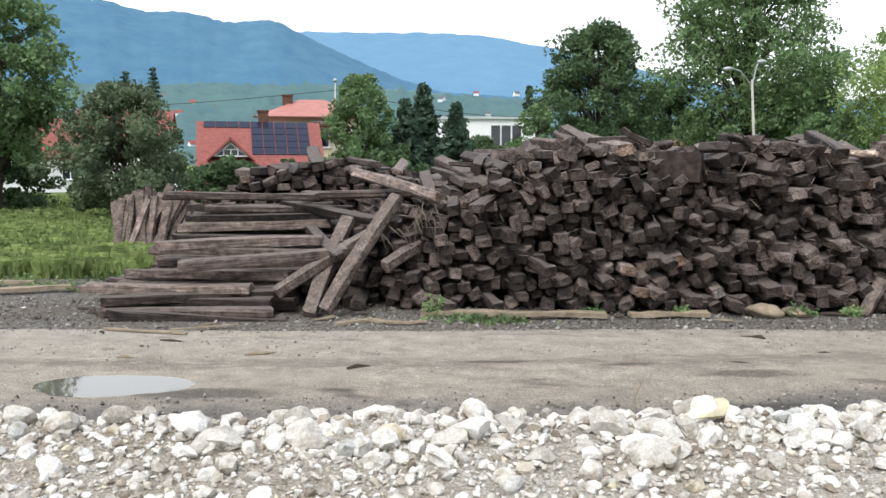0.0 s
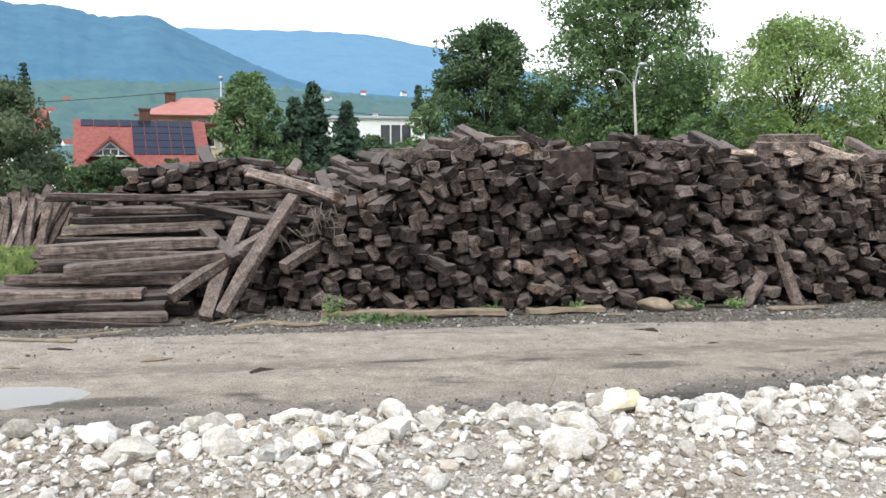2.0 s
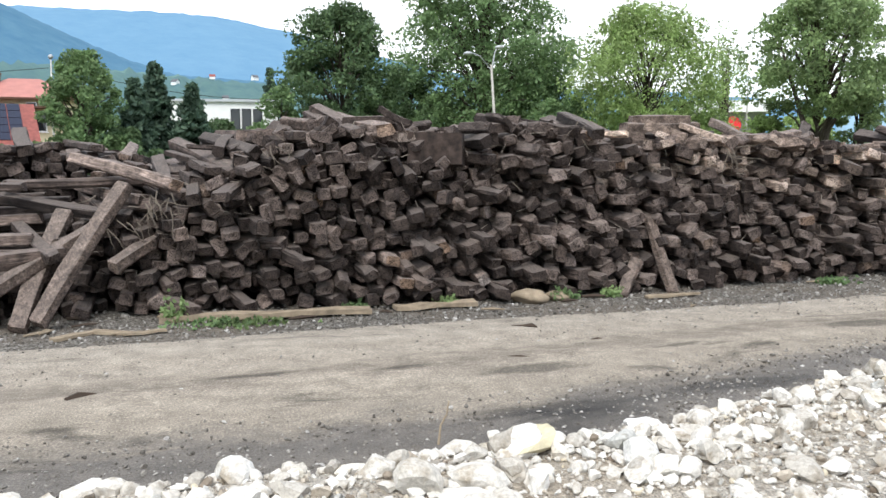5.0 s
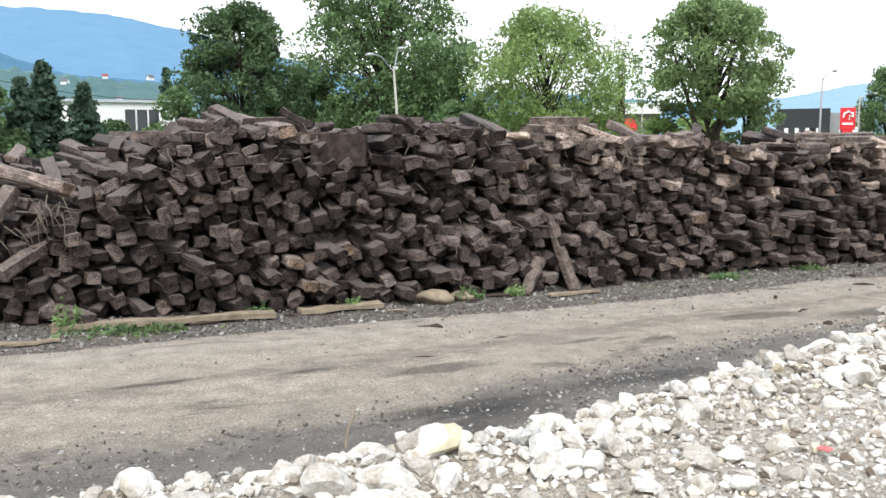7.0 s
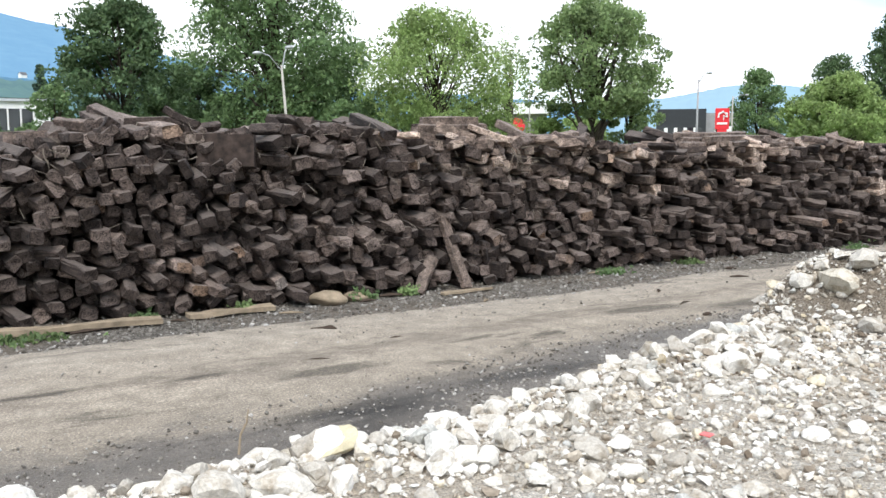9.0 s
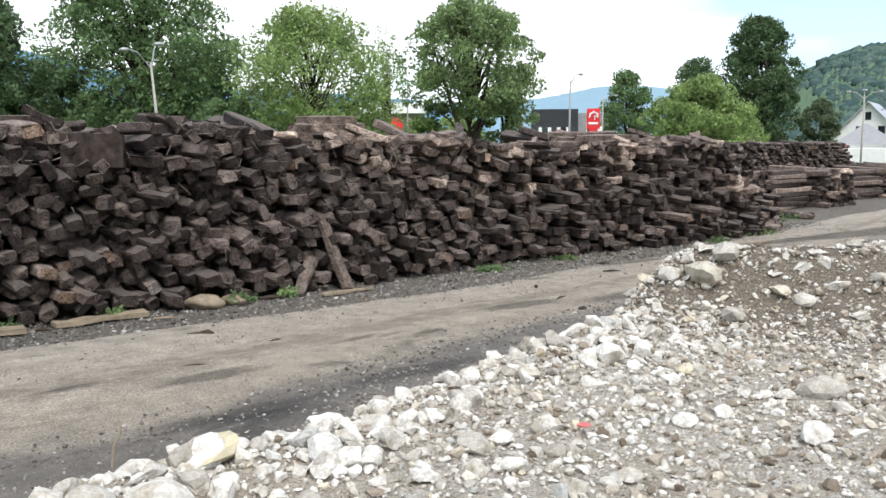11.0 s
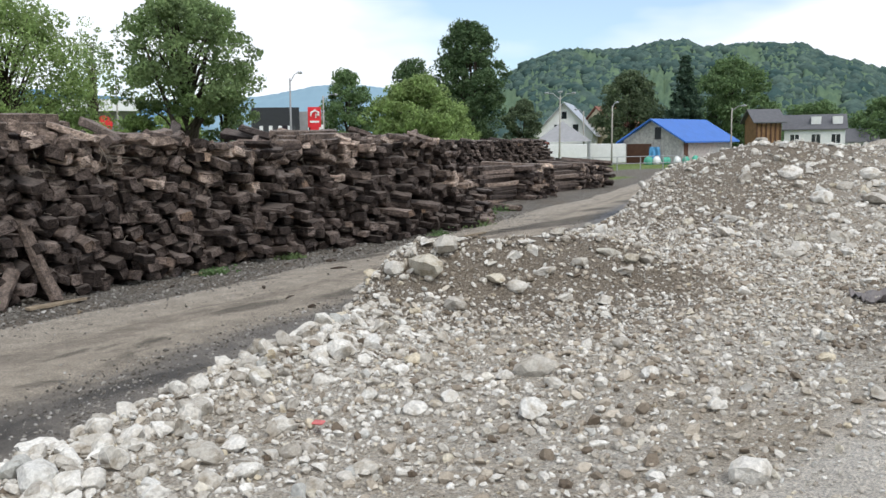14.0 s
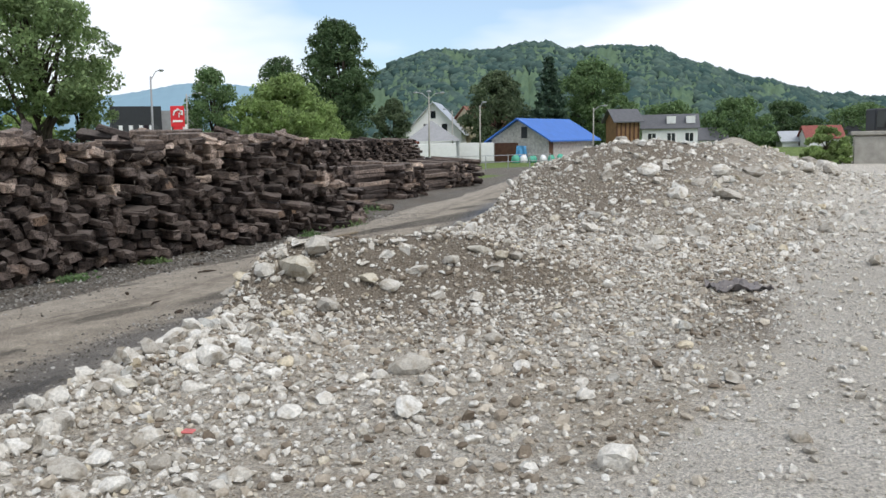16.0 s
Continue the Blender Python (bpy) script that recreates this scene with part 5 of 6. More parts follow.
part("door", box_bm(-W_ / 2 + 0.1, -W_ / 2 + 0.9, -D_ / 2 - 0.07, -D_ / 2 - 0.04, 0.0, 2.3), BROWN, sh, "narrow brown door")
# flat brown panel added for the dark inside the open porch
part("porch_shade_panel", box_bm(-W_ / 2 - 0.07, -W_ / 2 - 0.04, 0.1, 2.7, 0, 2.2), BROWN, sh, "dark brown panel in place of the open porch's shade")
# no hole is cut here: a dark sheet gives the hatch's inner shade
part("hatch_shade_panel", box_bm(-W_ / 2 - 0.07, -W_ / 2 - 0.04, -0.9, -0.25, 2.6, 3.7), DARK_WALL, sh, "flat dark panel as the shade of an open hatch under the gable")
bm = bmesh.new()
bmesh.ops.create_grid(bm, x_segments=16, y_segments=14, size=1)
for v in bm.verts:
    drop_ = (1 - v.co.y) / 2
    v.co = Vector((v.co.x * (0.45 + 0.2 * drop_), 0.14 * math.sin(v.co.x * 7) * drop_ + 0.12 * noise.noise(v.co * 2), v.co.y * 0.95 + 0.95))
bmesh.ops.solidify(bm, geom=bm.faces[:], thickness=0.02)
tp = part("tarpaulin", bm, BLUE_TARP, smooth=True)
tp.matrix_world = pose(79.6, 31.7, -0.3, 0, 0, -68)
tagged(tp, "light blue tarpaulin hanging in folds from the shed's eaves", "tarpaulin")
rs = random.Random(8)
for k in range(9):
    bm = bmesh.new()
    bmesh.ops.create_uvsphere(bm, u_segments=8, v_segments=6, radius=0.5)
    for v in bm.verts:
        v.co = Vector((v.co.x * 1.1, v.co.y * 0.9, max(v.co.z, -0.4) * 1.15)) * (1 + 0.2 * noise.noise(v.co * 3 + Vector((k, 0, 0))))
    sack = part("sack", bm, (GREEN_NET, WHITE_CAR, GREEN_NET)[k % 3], smooth=True)
    sack.matrix_world = pose(77.6 + 0.3 * k, 31.6 - 0.62 * k + rs.uniform(-0.25, 0.25), 0.3) @ Matrix.Scale(rs.uniform(0.6, 0.95), 4)
    tagged(sack, "bulging %s woven sack standing before the shed" % ("white" if k % 3 == 1 else "green"), "sack", "sacks before the shed")
for k in range(5):
    pp = part("pipe", tube(bmesh.new(), [(0, 0, 0), (5.2, 0, 0)], [0.14, 0.14], 10), ORANGE)
    pp.matrix_world = pose(80.5, 27.6 + 0.28 * (k % 3), 0.15 + 0.26 * (k // 3), 0, 0, -10)
    tagged(pp, "orange plastic drain pipe lying by the shed", "pipe", "pipes by the shed")

# houses behind the shed
h8 = empty("house", pose(117.5, 60.0, 0, 0, 0, 20), "white gabled house with a pale tin roof", "house")
gable_walls(h8, 10.0, 8, 3.4, 7.6, WHITE)
gable_roof(h8, 10.0, 8, 3.4, 7.6, TIN, 0.5)
for y in (-1.6, 1.0):
    part("pane", box_bm(-5.05, -5.005, y - 0.4, y + 0.4, 3.4, 4.6), GLASS, h8, "dark window glass")
part("pane", box_bm(-5.05, -5.005, -0.35, 0.35, 5.4, 6.4), GLASS, h8, "dark window glass")
for x in (-3, 0, 3):
    window(h8, x, 1.9, 1.1, 1.3, -4.0)
h9 = empty("house", pose(124, 56.0, 0, 0, 0, -25), "cream house with a brown roof", "house")
gable_walls(h9, 6, 7, 4.4, 7.2, CREAM)
gable_roof(h9, 6, 7, 4.4, 7.2, plain("brown_roof_tiles", (0.24, 0.11, 0.08), 0.8), 0.4)
for x in (-1.5, 1.3):
    window(h9, x, 3.2, 0.9, 1.3, -3.5)
h10 = empty("house", pose(107.0, 29.4, 0, 0, 0, -52), "tall larch-clad building with a grey roof", "house")
gable_walls(h10, 3.0, 3.2, 4.3, 5.5, ORANGE_WOOD)
gable_roof(h10, 3.0, 3.2, 4.3, 5.5, SLATE, 0.45)
for k in range(6):
    part("post", box_bm(-1.45 + 0.55 * k, -1.31 + 0.55 * k, -1.72, -1.61, 0, 4.2), BROWN, h10)
h11 = empty("house", pose(127, 28.2, 0, 0, 0, -76), "white house with a dark slate roof", "house")
gable_walls(h11, 7.4, 6.5, 3.4, 5.2, WHITE)
gable_roof(h11, 7.4, 6.5, 3.4, 5.2, SLATE, 0.3)
for x in (-2.4, 0.2, 2.6):
    window(h11, x, 2.1, 1.2, 1.3, -3.25)
for x in (0.2, 2.8):
    part("dormer", box_bm(x - 0.6, x + 0.6, -2.6, -1.0, 4.0, 5.0), WHITE, h11, "small white dormer")
for x, y, s, roofmat in ((142, 13.2, 0.8, TIN), (140, 9.3, 1.0, RED_TILE), (150, 4.5, 1.1, SLATE), (101, 57, 0.8, RED_TILE), (135, 24.5, 1.0, SLATE)):
    hh = empty("house", pose(x, y, -0.3, 0, 0, -70), "small far white house with a pitched roof", "house")
    gable_walls(hh, 5 * s, 4.5 * s, 2.0 * s, 3.6 * s, WHITE)
    gable_roof(hh, 5 * s, 4.5 * s, 2.0 * s, 3.6 * s, roofmat, 0.3)
    window(hh, 0.6, 1.2, 0.8, 0.9, -2.25 * s)
tent = empty("shelter", pose(74.0, 38.4, 0, 0, 0, -62), "grey pyramid roof of a low shelter", "shelter")
bm = bmesh.new()
lo = [bm.verts.new(q) for q in ((-2.6, -2, 2.2), (2.6, -2, 2.2), (2.6, 2, 2.2), (-2.6, 2, 2.2))]
ap = bm.verts.new((0, 0, 4.1))
bm.faces.new(lo[::-1])
for i in range(4):
    bm.faces.new((lo[i], lo[(i + 1) % 4], ap))
part("roof", bm, GREY_WALL, tent)
for x in (-2.4, 2.4):
    for y in (-1.8, 1.8):
        part("post", box_bm(x - 0.06, x + 0.06, y - 0.06, y + 0.06, 0, 2.2), STEEL, tent)
ct = empty("container", pose(68.9, 36.6, 0, 0, 0, -62), "long low white site container", "container")
part("body", box_bm(-2.8, 2.8, -1.2, 1.2, 0.15, 1.95), WHITE, ct, "", 0.03)
for k in range(14):
    part("rib", box_bm(-2.7 + 0.4 * k, -2.6 + 0.4 * k, -1.235, -1.202, 0.25, 1.65), WHITE, ct)
part("skid", box_bm(-2.8, 2.8, -1.0, 1.0, -0.05, 0.15), STEEL, ct)
ct2 = copy_thing(ct, pose(78.4, 37.2, 0, 0, 0, -62))

# fence before the containers
fe = empty("fence", pose(50, 31.5, 0, 0, 0, -26), "low grey pipe fence beside the far pile", "fence")
for k in range(9):
    part("post", tube(bmesh.new(), [(2.2 * k, 0, -0.05), (2.2 * k, 0, 1.05)], [0.04, 0.04], 6), STEEL, fe)
for z in (0.55, 1.05):
    part("rail", tube(bmesh.new(), [(0, 0, z), (17.6, 0, z)], [0.03, 0.03], 6), STEEL, fe)

# concrete tank with a digger behind it
tk = empty("concrete_tank", pose(50.3, 0.65, 0.35), "weathered concrete tank at the yard's edge", "tank")
part("body", box_bm(-1.6, 1.6, -2.6, 1.1, 0, 1.75), CONCRETE, tk, "", 0.08)
part("rim", box_bm(-1.72, 1.72, -2.72, 1.22, 1.75, 1.95), CONCRETE, tk, "overhanging rim", 0.03)
dg = empty("excavator", pose(57, 0.3, 0.3, 0, 0, 20), "yellow tracked excavator behind the tank", "excavator")
for y in (-1.0, 1.0):
    part("track", box_bm(-1.6, 1.6, y - 0.28, y + 0.28, 0, 0.8), RUBBER, dg, "rubber track", 0.12)
part("body", box_bm(-1.5, 1.6, -1.2, 1.2, 0.9, 2.0), YELLOW, dg, "yellow engine body", 0.08)
cab = part("cab", box_bm(-1.5, 0.0, 0.1, 1.2, 2.0, 3.25), DARK_WALL, dg, "dark driver's cab", 0.06)
part("cab_glass", box_bm(-1.53, -1.505, 0.2, 1.1, 2.2, 3.1), GLASS, cab)
part("boom", tube(bmesh.new(), [(-1.2, -0.4, 1.6), (-2.8, -0.4, 3.4), (-4.4, -0.4, 2.2), (-4.6, -0.4, 0.8)], [0.2, 0.22, 0.16, 0.1], 6), YELLOW, dg, "yellow boom")

# ---- lamps, poles and wires ----
def lamp_post(x, y, h, arms, label, lean=0.0, mat=None, r0=0.09):
    p = empty("street_lamp", pose(x, y, 0, 0, lean, 0), label, "street lamp")
    part("pole", tube(bmesh.new(), [(0, 0, -0.1), (0, 0, h * 0.5), (0, 0, h)], [r0, r0 * 0.8, r0 * 0.55], 8), mat or CONCRETE, p, smooth=True)
    for dx, dy, dz in arms:
        part("arm", tube(bmesh.new(), [(0, 0, h - 0.25), (dx * 0.6, dy * 0.6, h + dz * 0.75), (dx, dy, h + dz)], [0.035, 0.03, 0.03], 6), mat or STEEL, p)
        bm = bmesh.new()
        bmesh.ops.create_uvsphere(bm, u_segments=10, v_segments=6, radius=0.2)
        bmesh.ops.scale(bm, vec=(1.1 if abs(dx) > abs(dy) else 0.6, 0.6 if abs(dx) > abs(dy) else 1.1, 0.45), verts=bm.verts[:])
        bmesh.ops.translate(bm, vec=(dx * 1.25, dy * 1.25, h + dz), verts=bm.verts[:])
        part("head", bm, STEEL, p, "grey lamp head", smooth=True)
    return p


lamp_post(13.6, 37.6, 5.9, [(-0.8, 0.1, 0.55), (0.35, 0.0, 0.75)], "old pale lamp post with two curved arms", -4)
lamp_post(42.6, 42.2, 6.6, [(0.45, -0.3, 0.4)], "dark street lamp with a single head", 1.0, GREY_WALL)
lamp_post(55.1, 50.8, 6.3, [(0.7, -0.5, 0.1)], "grey street lamp with a single arm", 1)
lamp_post(63.8, 33.4, 5.8, [(-0.5, 0.7, 0.25), (0.5, -0.7, 0.25), (0, 0, 0.35)], "yard mast with several floodlights", 1.5)
lamp_post(72.9, 33.0, 5.3, [(0.1, -0.3, 0.25)], "thin yard lamp mast", 1)
lamp_post(75.5, 37.0, 5.0, [(-0.5, 0.4, 0.15)], "thin yard lamp mast", 0)
lamp_post(81.2, 25.1, 5.0, [(0.3, -0.8, 0.2)], "wooden lamp post beside the shed", 1)
lamp_post(33.3, 49.9, 8.6, [], "tall thin pole among the trees", 0)
lamp_post(43.0, 61.4, 7.6, [(0.3, -0.2, 0.2)], "tall thin pole with a small lamp", 0)
pa = lamp_post(-7, 54.6, 7.2, [], "thin grey pole carrying wires and small insulators", 0.5, BOARDS, 0.07)
# one round ball added in place of the pole's small insulators, no lamp
bm = bmesh.new()
bmesh.ops.create_uvsphere(bm, u_segments=12, v_segments=8, radius=0.14)
bmesh.ops.translate(bm, vec=(0, 0, 7.3), verts=bm.verts[:])
part("globe", bm, STEEL, pa, "round grey ball in place of the pole's insulators", smooth=True)
for to in ((-45, 60, 7.0), (14, 55, 6.0)):
    a, c = Vector((-6.9, 54.6, 6.7)), Vector(to)
    wire = part("overhead_wire", tube(bmesh.new(), [a.lerp(c, t / 12) - Vector((0, 0, 1.2 * math.sin(math.pi * t / 12))) for t in range(13)], [0.018] * 13, 5), ROPE)
    tagged(wire, "thin black overhead wire on poles", "wire")

# ---- cars on the lane behind the meadow ----
def car(x, y, rz, paint, label):
    c = empty("car", pose(x, y, 0, 0, 0, rz), label, "car")
    s = [(-2.05, 0.3), (2.05, 0.3), (2.1, 0.7), (1.2, 0.92), (0.55, 1.4), (-0.95, 1.45), (-1.75, 0.98), (-2.1, 0.9)]
    bm = prism(bmesh.new(), s, -0.82, 0.82)
    bmesh.ops.recalc_face_normals(bm, faces=bm.faces[:])
    part("body", bm, paint, c, "", 0.05)
    for side in (-0.825, 0.825):
        w = [(-1.5, 0.98), (0.95, 0.95), (0.48, 1.32), (-0.9, 1.36)]
        bm = prism(bmesh.new(), w, side - 0.012, side + 0.012)
        bmesh.ops.recalc_face_normals(bm, faces=bm.faces[:])
        part("side_window", bm, GLASS, c, "dark side window")
        for wx in (-1.3, 1.3):
            wh = part("wheel", tube(bmesh.new(), [(wx, side - 0.1, 0.31), (wx, side + 0.06, 0.31)], [0.31, 0.31], 16), RUBBER, c, "black tyre")
            part("rim", tube(bmesh.new(), [(wx, side + (0.062 if side > 0 else -0.104), 0.31), (wx, side + (0.075 if side > 0 else -0.12), 0.31)], [0.19, 0.19], 12), STEEL, wh, "grey rim")
    for lx in (2.06, -2.08):
        part("lamp", box_bm(lx - 0.03, lx + 0.05, -0.7, -0.35, 0.66, 0.8), WHITE_SIGN, c)


car(-11.8, 46.5, 186, RED_CAR, "red hatchback parked behind the meadow")
car(-16.6, 47.4, 184, WHITE_CAR, "white car parked beneath the willow")
car(-9.1, 50.1, 182, WHITE_CAR, "white car parked behind the red one")

# far houses on the valley slope
fr = random.Random(77)
for k in range(46):
    az, d = radians(fr.uniform(-20, 9)), fr.uniform(640, 1300)
    f = (d - 500) / 1000
    z = 1500 * math.tan(radians(4.3)) * (0.12 * f + 0.88 * f * f * (3 - 2 * f)) - 1
    hh = empty("far_house", pose(d * math.sin(az), d * math.cos(az), z, 0, 0, fr.uniform(-60, 60)), "tiny white house on the far green slope", "house", "houses on the far slope")
    s = fr.uniform(0.5, 0.95)
    gable_walls(hh, 9 * s, 7 * s, 4.5 * s, 8 * s, WHITE)
    gable_roof(hh, 9 * s, 7 * s, 4.5 * s, 8 * s, RED_TILE if k % 3 else SLATE, 0.5)

# ---- the far pile along the yard ----
fp = []
for k in range(420):
    row, col = divmod(k, 30)
    if row * 0.165 > 2.5 - 0.02 * abs(col - 12):
        continue
    fp.append((fr.randrange(24), pose(36.5 + col * 0.36 + fr.uniform(-0.05, 0.05), 26.5 + 0.05 * row + fr.gauss(0, 0.12) - 0.06 * col, 0.1 + row * 0.165, fr.gauss(0, 3), fr.gauss(0, 18), -20 + fr.gauss(0, 7)), False))
joined_sleepers("far_sleeper_pile", fp, "dark pile of sleepers farther along the yard")

# ---- small things by the pile ----
SPLINTER = plain("grey_torn_wood", (0.25, 0.215, 0.18), 0.95, 0.15, var=0.45, scale=3)
ROOT_BARK = plain("dry_root_bark", (0.15, 0.125, 0.1), 0.95, 0.15, var=0.35, scale=6)
PALE_WOOD = plain("pale_split_wood", (0.30, 0.24, 0.17), 0.95, 0.15, var=0.35, scale=6, grain=0.01)
for x, y, z, L, rz, w in ((1.0, 11.55, 0.06, 2.7, -3, 0.10), (3.3, 11.65, 0.05, 1.2, 4, 0.09), (-3.9, 10.1, 0.05, 1.2, -14, 0.03), (-3.2, 10.4, 0.05, 0.9, 28, 0.025), (-1.3, 10.9, 0.04, 0.5, 40, 0.05), (-0.9, 11.0, 0.04, 0.45, -30, 0.05), (-0.5, 10.9, 0.04, 0.5, 10, 0.04), (6.9, 11.5, 0.05, 0.9, 5, 0.05), (17.5, 11.4, 0.06, 1.0, 4, 0.04), (-7.5, 13.5, 0.08, 2.4, 20, 0.09), (-8.3, 14.5, 0.08, 2.0, -8, 0.08)):
    bm = box_bm(-L / 2, L / 2, -w, w, -w * 0.35, w * 0.35)
    bmesh.ops.subdivide_edges(bm, edges=[e for e in bm.edges if abs(e.verts[0].co.x - e.verts[1].co.x) > L / 2], cuts=5)
    for v in bm.verts:
        v.co += Vector((0, noise.noise(v.co * 4) * w * 0.8, noise.noise(v.co * 5 + Vector((x, 0, 0))) * w * 0.3))
    bd = part("split_board", bm, PALE_WOOD)
    bd.matrix_world = pose(x, y, z, 0, 0, rz)
    tagged(bd, "splintered pale board lying on the gravel", "board", "boards at the pile's foot")


def stump(x, y, s):
    bm = bmesh.new()
    bmesh.ops.create_icosphere(bm, subdivisions=3, radius=s)
    for v in bm.verts:
        v.co *= 1 + 0.4 * noise.noise(v.co * 6)
        v.co.z *= 0.55
        v.co.x *= 1.4
    ob = part("root_stump", bm, PALE_WOOD, smooth=True)
    ob.matrix_world = pose(x, y, s * 0.45)
    tagged(ob, "rotten pale root stump on the gravel", "stump")


stump(4.75, 11.75, 0.2)
stump(5.2, 11.85, 0.14)


def roots(x, y, z, count, reach, seed, label):
    """A tangle of bare roots and twigs hanging from the pile."""
    rr = random.Random(seed)
    bm = bmesh.new()
    for k in range(count):
        p = Vector((rr.gauss(0, 0.12), rr.gauss(0, 0.05), rr.gauss(0, 0.1)))
        d = Vector((rr.gauss(0.15, 0.4), rr.gauss(-0.35, 0.2), rr.gauss(-0.65, 0.35))).normalized()
        pts = [p.copy()]
        for j in range(5):
            p = p + d * reach / 5 * rr.uniform(0.7, 1.2)
            d = (d + Vector((rr.gauss(0, 0.25), rr.gauss(0, 0.2), rr.gauss(-0.12, 0.25)))).normalized()
            pts.append(p.copy())
        tube(bm, pts, [0.010, 0.009, 0.007, 0.006, 0.004, 0.002], 5)
    ob = part("root_tangle", bm, ROOT_BARK)
    ob.matrix_world = pose(x, y, z)
    tagged(ob, label, "roots", kind="stuff")


roots(-0.35, 12.1, 1.55, 11, 0.45, 1, "tangle of bare pale roots hanging on the pile")
roots(-0.75, 12.2, 1.3, 8, 0.4, 2, "tangle of bare pale roots hanging on the pile")
roots(1.15, 12.2, 2.2, 6, 0.35, 3, "tangle of bare pale roots on the pile")
roots(8.3, 12.2, 2.15, 7, 0.5, 4, "dry forked twig hanging over the pile's face")
roots(5.9, 12.5, 2.55, 4, 0.4, 5, "dry twigs standing on the pile")
roots(3.4, 12.5, 2.5, 4, 0.4, 6, "dry twigs standing on the pile")
# torn strips and splinters hanging out of the face
pr = np.random.RandomState(55)
bm = bmesh.new()
for k in range(300):
    x = pr.uniform(-1.8, 17)
    z = pr.uniform(0.05, 1.0) ** 0.6 * (np.interp(x, TOP_X, TOP_Z) + 0.1)
    p = Vector((x, np.interp(x, FACE_X, FACE_Y) + 0.16 * z - pr.uniform(0.0, 0.15), z))
    d = Vector((pr.normal(0.5, 0.7), pr.normal(-0.2, 0.3), pr.normal(-0.15, 0.4))).normalized() * pr.uniform(0.06, 0.3)
    q = pr.uniform(0.003, 0.008)
    tube(bm, [p - d * 0.5, p + d * 0.1, p + d * 0.5], [q, q * 0.8, q * 0.2], 4)
tagged(part("wood_splinters", bm, SPLINTER), "torn grey strips and splinters hanging out of the pile", "splinters", kind="stuff")
# thick square beam lying on the pile's top
TARRED = plain("tarred_rusty_timber", (0.045, 0.031, 0.025), 0.85, 0.3, var=0.75, scale=8, grain=0.03)
bm = box_bm(-0.26, 0.26, -0.39, 0.39, 0, 0.46)
bmesh.ops.subdivide_edges(bm, edges=bm.edges[:], cuts=4, use_grid_fill=True)
for v in bm.verts:
    v.co += 0.03 * noise.noise_vector(v.co * 4)
bb = part("square_beam", bm, TARRED)
bb.matrix_world = pose(3.55, 12.5, 1.96, 0, 3, 68)
tagged(bb, "thick square timber lying on top of the pile", "timber")
for k, (x, y, z, rz, cut) in enumerate(((6.9, 13.3, 2.42, -86, 0.58), (7.0, 13.3, 2.55, -88, 0.55), (7.15, 13.4, 2.67, -94, 0.42), (7.0, 13.6, 2.42, -86, 0.6), (7.1, 13.6, 2.55, -85, 0.55), (8.9, 12.9, 2.36, -74, 0.7), (12.7, 12.9, 2.24, -74, 1), (12.9, 13.2, 2.34, -80, 1), (13.4, 13.0, 2.36, -77, 1), (13.0, 13.4, 2.44, -82, 0.9))):
    ob = sleeper(pose(x, y, z, 1, 4, rz), "long grey sleeper lying across the pile's top", "sleepers across the pile's top")
    ob.data = SLEEPER_PALE[k % 3]
    ob.scale = (1, cut, 1)


def weeds(x, y, h, w, seed, mat):
    rr = np.random.RandomState(seed)
    n_, h, w = 90, h * 0.7, w * 0.8
    c = np.stack([rr.normal(0, w, n_), rr.normal(0, w * 0.5, n_), np.abs(rr.normal(0, h * 0.5, n_))], 1)
    v, f = leaf_cloud(c, np.full(n_, 0.03), 3, 0.035, rr, -0.6)
    ob = new("weed", fast_mesh("weed", v, f, [mat]))
    ob.matrix_world = pose(x, y, float(ground_z(x, y)) + 0.01)
    tagged(ob, "green weeds growing at the foot of the pile", "weeds", kind="stuff")


for k, (x, y, h, w) in enumerate(((-0.15, 11.6, 0.35, 0.12), (0.3, 11.3, 0.1, 0.35), (0.8, 11.2, 0.08, 0.3), (2.2, 11.75, 0.14, 0.1), (3.5, 11.8, 0.16, 0.12), (5.3, 11.8, 0.2, 0.12), (6.1, 11.8, 0.16, 0.1), (10.2, 12.0, 0.12, 0.2), (12.3, 12.3, 0.1, 0.2), (17.3, 12.3, 0.15, 0.25), (19.6, 12.7, 0.2, 0.4), (-5.9, 13.9, 0.18, 0.5), (-7.0, 14.2, 0.15, 0.6), (-6.2, 15.4, 0.2, 0.5), (-8.2, 15.0, 0.15, 0.6), (-9.5, 18, 0.3, 0.5), (22.6, 14.5, 0.2, 0.5), (24.6, 15.0, 0.2, 0.5), (-5.2, 19.5, 0.7, 0.5), (-4.0, 21.0, 0.9, 0.4))):
    weeds(x, y, h, w, 100 + k, LEAF_MID if k % 2 else LEAF_FORK)

SANDSTONE = plain("yellowish_sandstone", (0.62, 0.55, 0.38), 0.93, 0.2, var=0.2, scale=3, grain=0.02)
ys = new("sandstone_block", fast_mesh("sandstone_block", *ROCKS[1], [SANDSTONE]))
ys.matrix_world = pose(1.55, 3.78, float(ground_z(1.55, 3.78)) + 0.06, 6, -8, 20) @ Matrix.Diagonal((0.19, 0.13, 0.14, 1))
tagged(ys, "yellowish flat sandstone block on the bank's crest", "stone")
DARK_SHEET = plain("dark_plastic_sheet", (0.2, 0.18, 0.175), 0.7, 0.3, var=0.3)
bm = bmesh.new()
bmesh.ops.create_grid(bm, x_segments=14, y_segments=8, size=0.5)
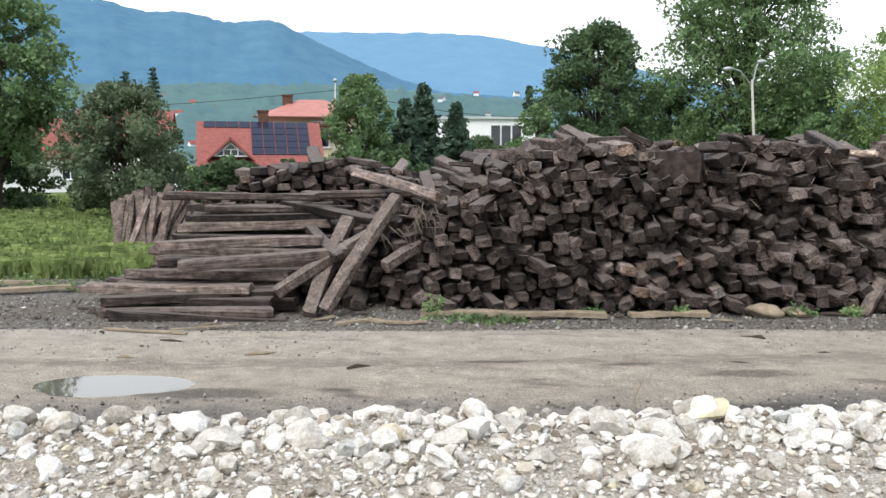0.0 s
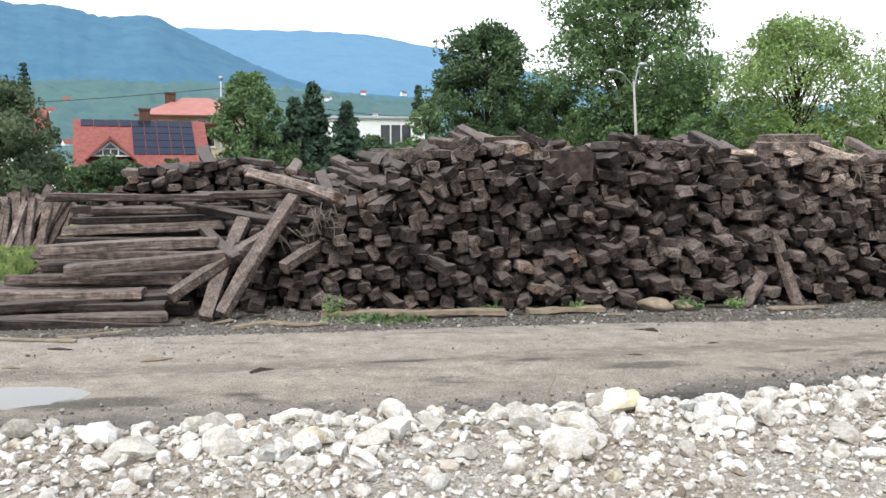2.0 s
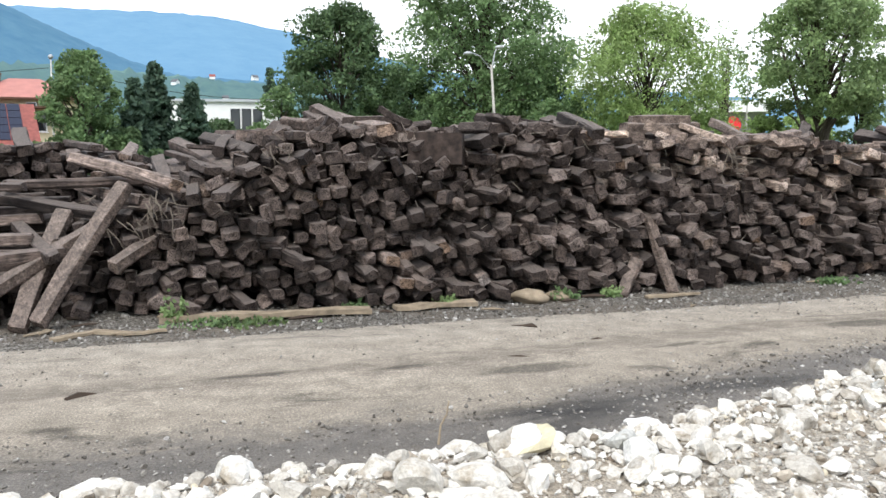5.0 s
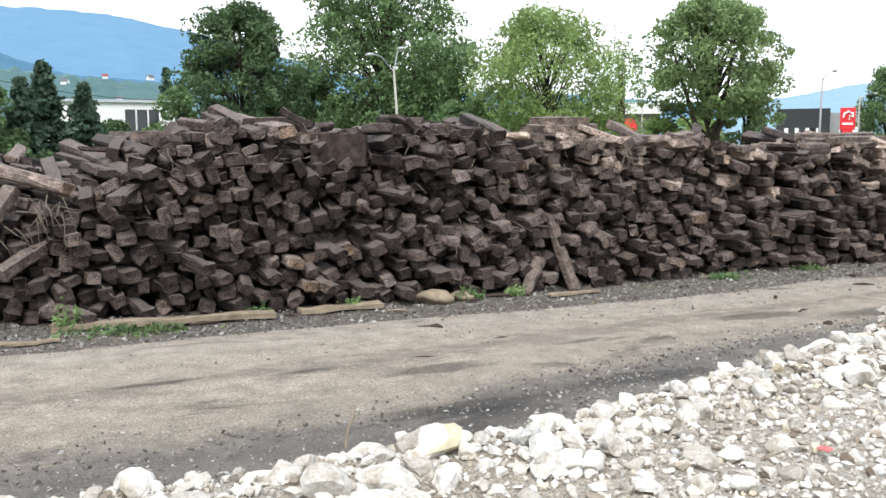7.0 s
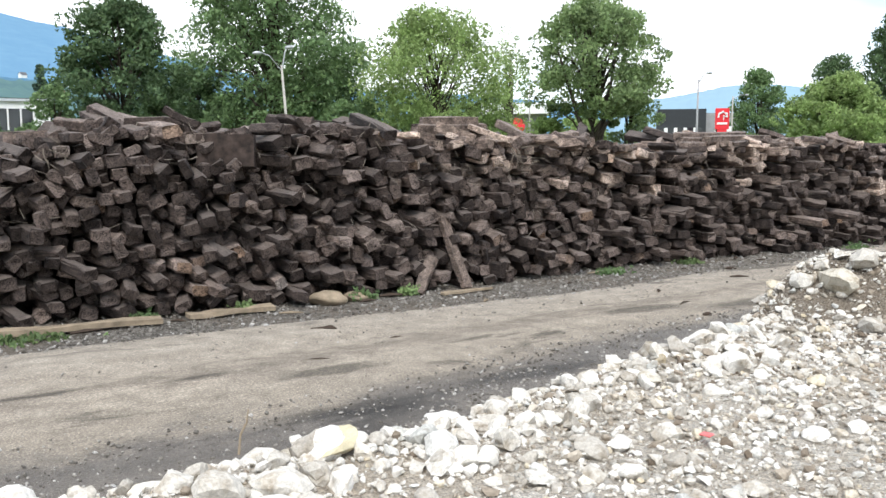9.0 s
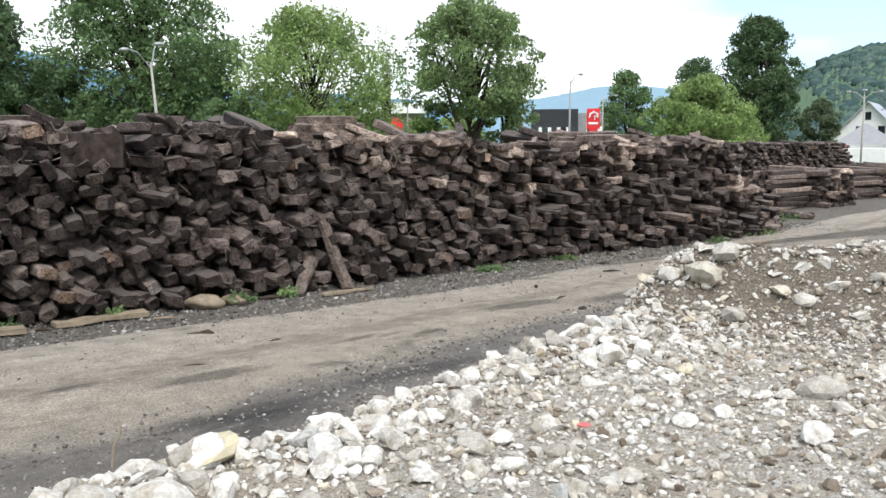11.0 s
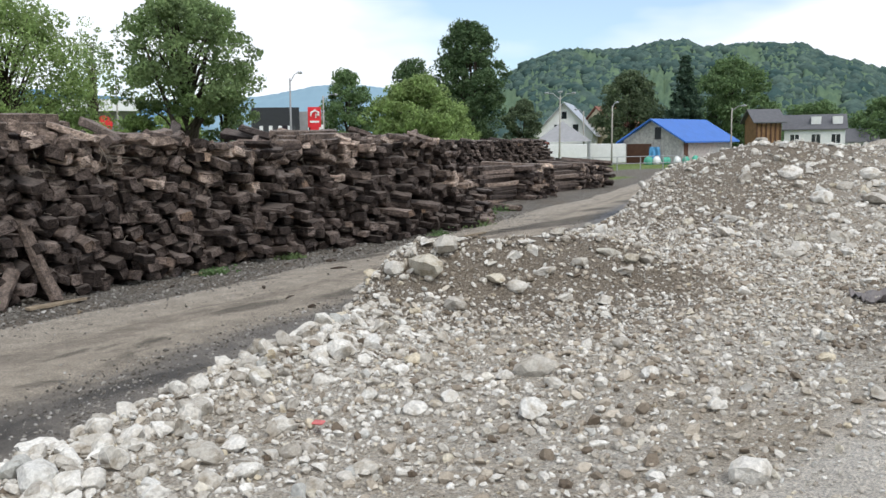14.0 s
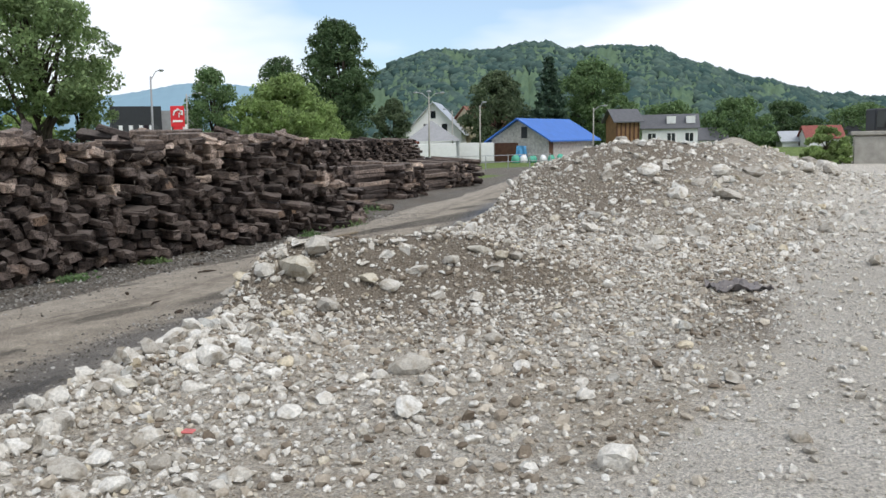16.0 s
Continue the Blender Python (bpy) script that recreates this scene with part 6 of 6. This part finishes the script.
for v in bm.verts:
    v.co = Vector((v.co.x * 0.55, v.co.y * 0.4, 0.035 + 0.08 * noise.noise(v.co * 3.3) + 0.05 * noise.noise(v.co * 9)))
sheet = part("crumpled_sheet", bm, DARK_SHEET)
sheet.modifiers.new("thickness", "SOLIDIFY").thickness = 0.012
sheet.matrix_world = pose(9.0, 1.3, float(ground_z(9.0, 1.3)), 0, 0, -60)
tagged(sheet, "crumpled dark sheet half buried in the rubble", "sheet")
# large stones that stand out on the bank
CREST_STONES = ((2.56, 3.97, .094), (2.3, 4.1, .125), (3.39, 4.19, .075), (3.22, 3.96, .068), (3.22, 3.31, .093), (1.91, 3.4, .12), (3.02, 2.6, .068), (2.22, 3.09, .078), (1.28, 4.1, .125), (2.36, 4.3, .1), (2.76, 3.73, .065), (2.34, 3.59, .086), (2.12, 3.37, .081), (.07, 4.2, .075), (.33, 4.35, .15), (.86, 4.3, .08), (1.12, 4.35, .064), (-2.04, 4.2, .2), (-1.15, 3.32, .125), (-.7, 4.1, .1), (-.3, 3.27, .104), (-.83, 3.68, .125), (.04, 3.28, .081), (-.48, 4.3, .1), (.11, 4.27, .07), (.82, 4.15, .09))
MOUND_STONES = ((7.12, 4.99, .15), (6.76, 5.01, .22), (6.63, 5.25, .136), (7.18, 4.45, .109), (7.25, 4.24, .095), (8.42, 3.58, .124), (5.98, 2.61, .096), (4.61, 3.07, .077), (4.95, 2.79, .135), (4.71, 2.87, .082), (4.17, 2.35, .099), (7.51, 3.45, .102), (4.73, 2.51, .071), (7.37, 3.8, .097), (5.22, 2.09, .067), (12.12, 2.25, .119), (17.3, 3.66, .25), (18.07, 2.88, .26), (18.74, 4.56, .25), (11.16, .12, .16), (20.5, 3.4, .3), (22.4, 3.0, .33), (24.6, 2.6, .3), (27.2, 2.1, .36), (29.5, 1.6, .34), (32.4, 1.9, .45), (35.0, 2.7, .45))
for k, (x, y, s) in enumerate(CREST_STONES + MOUND_STONES):
    sx, k = 1.0 + 0.13 * (k % 4), k % 14
    ob = new("rubble_stone", ROCK_MESH[k])
    ob.matrix_world = pose(x, y, float(ground_z(x, y)) + s * 0.35, 8, -6, k * 47) @ Matrix.Diagonal((s * sx, s, s, 1))
    tagged(ob, "large pale broken stone on the bank's crest", "stone", "large stones on the bank")
mr = random.Random(31)
for k in range(22):
    u, v = mr.uniform(-1.7, 1.7), mr.gauss(-0.35, 0.3)
    x, y, s = 8.0 + 0.7 * (u + v), 4.7 + 0.7 * (v - u), mr.uniform(0.05, 0.13)
    ob = new("rubble_stone", ROCK_MESH[(2 * k + 1) % 14])
    ob.matrix_world = pose(x, y, float(ground_z(x, y)) + s * 0.3, mr.uniform(-20, 20), mr.uniform(-20, 20), mr.uniform(0, 360)) @ Matrix.Diagonal((s * 1.15, s, s * 0.9, 1))
    tagged(ob, "grey broken block lying on the earth mound", "stone", "blocks on the earth mound")
bm = bmesh.new()
tube(bm, [(0, 0, -0.1), (0.03, 0.02, 0.12), (0.10, 0.0, 0.26), (0.12, -0.02, 0.42)], [0.016, 0.013, 0.011, 0.007], 6)
tw = part("dry_twig", bm, PALE_WOOD)
tw.matrix_world = pose(1.16, 4.05, 0.8) @ Matrix.Scale(0.42, 4)
tagged(tw, "pale bent twig sticking out of the stones", "twig")
FADED_RED = plain("faded_red_plastic", (0.62, 0.16, 0.15), 0.6, 0.3, var=0.25, scale=12)
rg = part("red_rag", box_bm(-0.045, 0.045, -0.03, 0.03, 0, 0.012), FADED_RED, None, "", 0.005)
rg.matrix_world = pose(3.32, 3.16, float(ground_z(3.32, 3.16)) + 0.05, 5, 8, 30)
tagged(rg, "small scrap of red plastic in the rubble", "scrap")

for k, (x, y, h, w) in enumerate(((48.8, 2.3, 1.3, 1.4), (48.2, -1.9, 1.3, 1.6), (49.6, 3.6, 0.9, 1.6), (52.3, 3.2, 2.0, 2.2))):
    tree("bramble_bush", x, y, h, w, LEAF_LIGHT, "green brambles growing beside the concrete tank", 170 + k, 0.02, 40, 70, 0.09)
sr = random.Random(12)
SCRAP = plain("dark_wood_scrap", (0.07, 0.052, 0.04), 0.95, 0.15, var=0.3, scale=8)
for k in range(56):
    x = sr.uniform(-6, 15)
    y = np.interp(x, FAR_X, FAR_Y) + (sr.uniform(-3.0, 0.2) if k % 3 == 0 else sr.uniform(0.0, 1.3))
    L, w = sr.uniform(0.08, 0.4), sr.uniform(0.012, 0.035)
    bm = tube(bmesh.new(), [(-L / 2, 0, 0), (0, sr.uniform(-0.03, 0.03), 0.008), (L / 2, 0, 0)], [w * 0.6, w, w * 0.25], 5)
    sc = part("wood_splinter", bm, PALE_WOOD if k % 4 == 1 else SCRAP)
    sc.matrix_world = pose(x, y, max(float(ground_z(x, y)), 0.025) + w * 0.5, 0, 0, sr.uniform(-60, 60))
    tagged(sc, "%s splinter of wood lying on the ground" % ("pale" if k % 4 == 1 else "dark"), "wood splinter", "splinters on the ground")
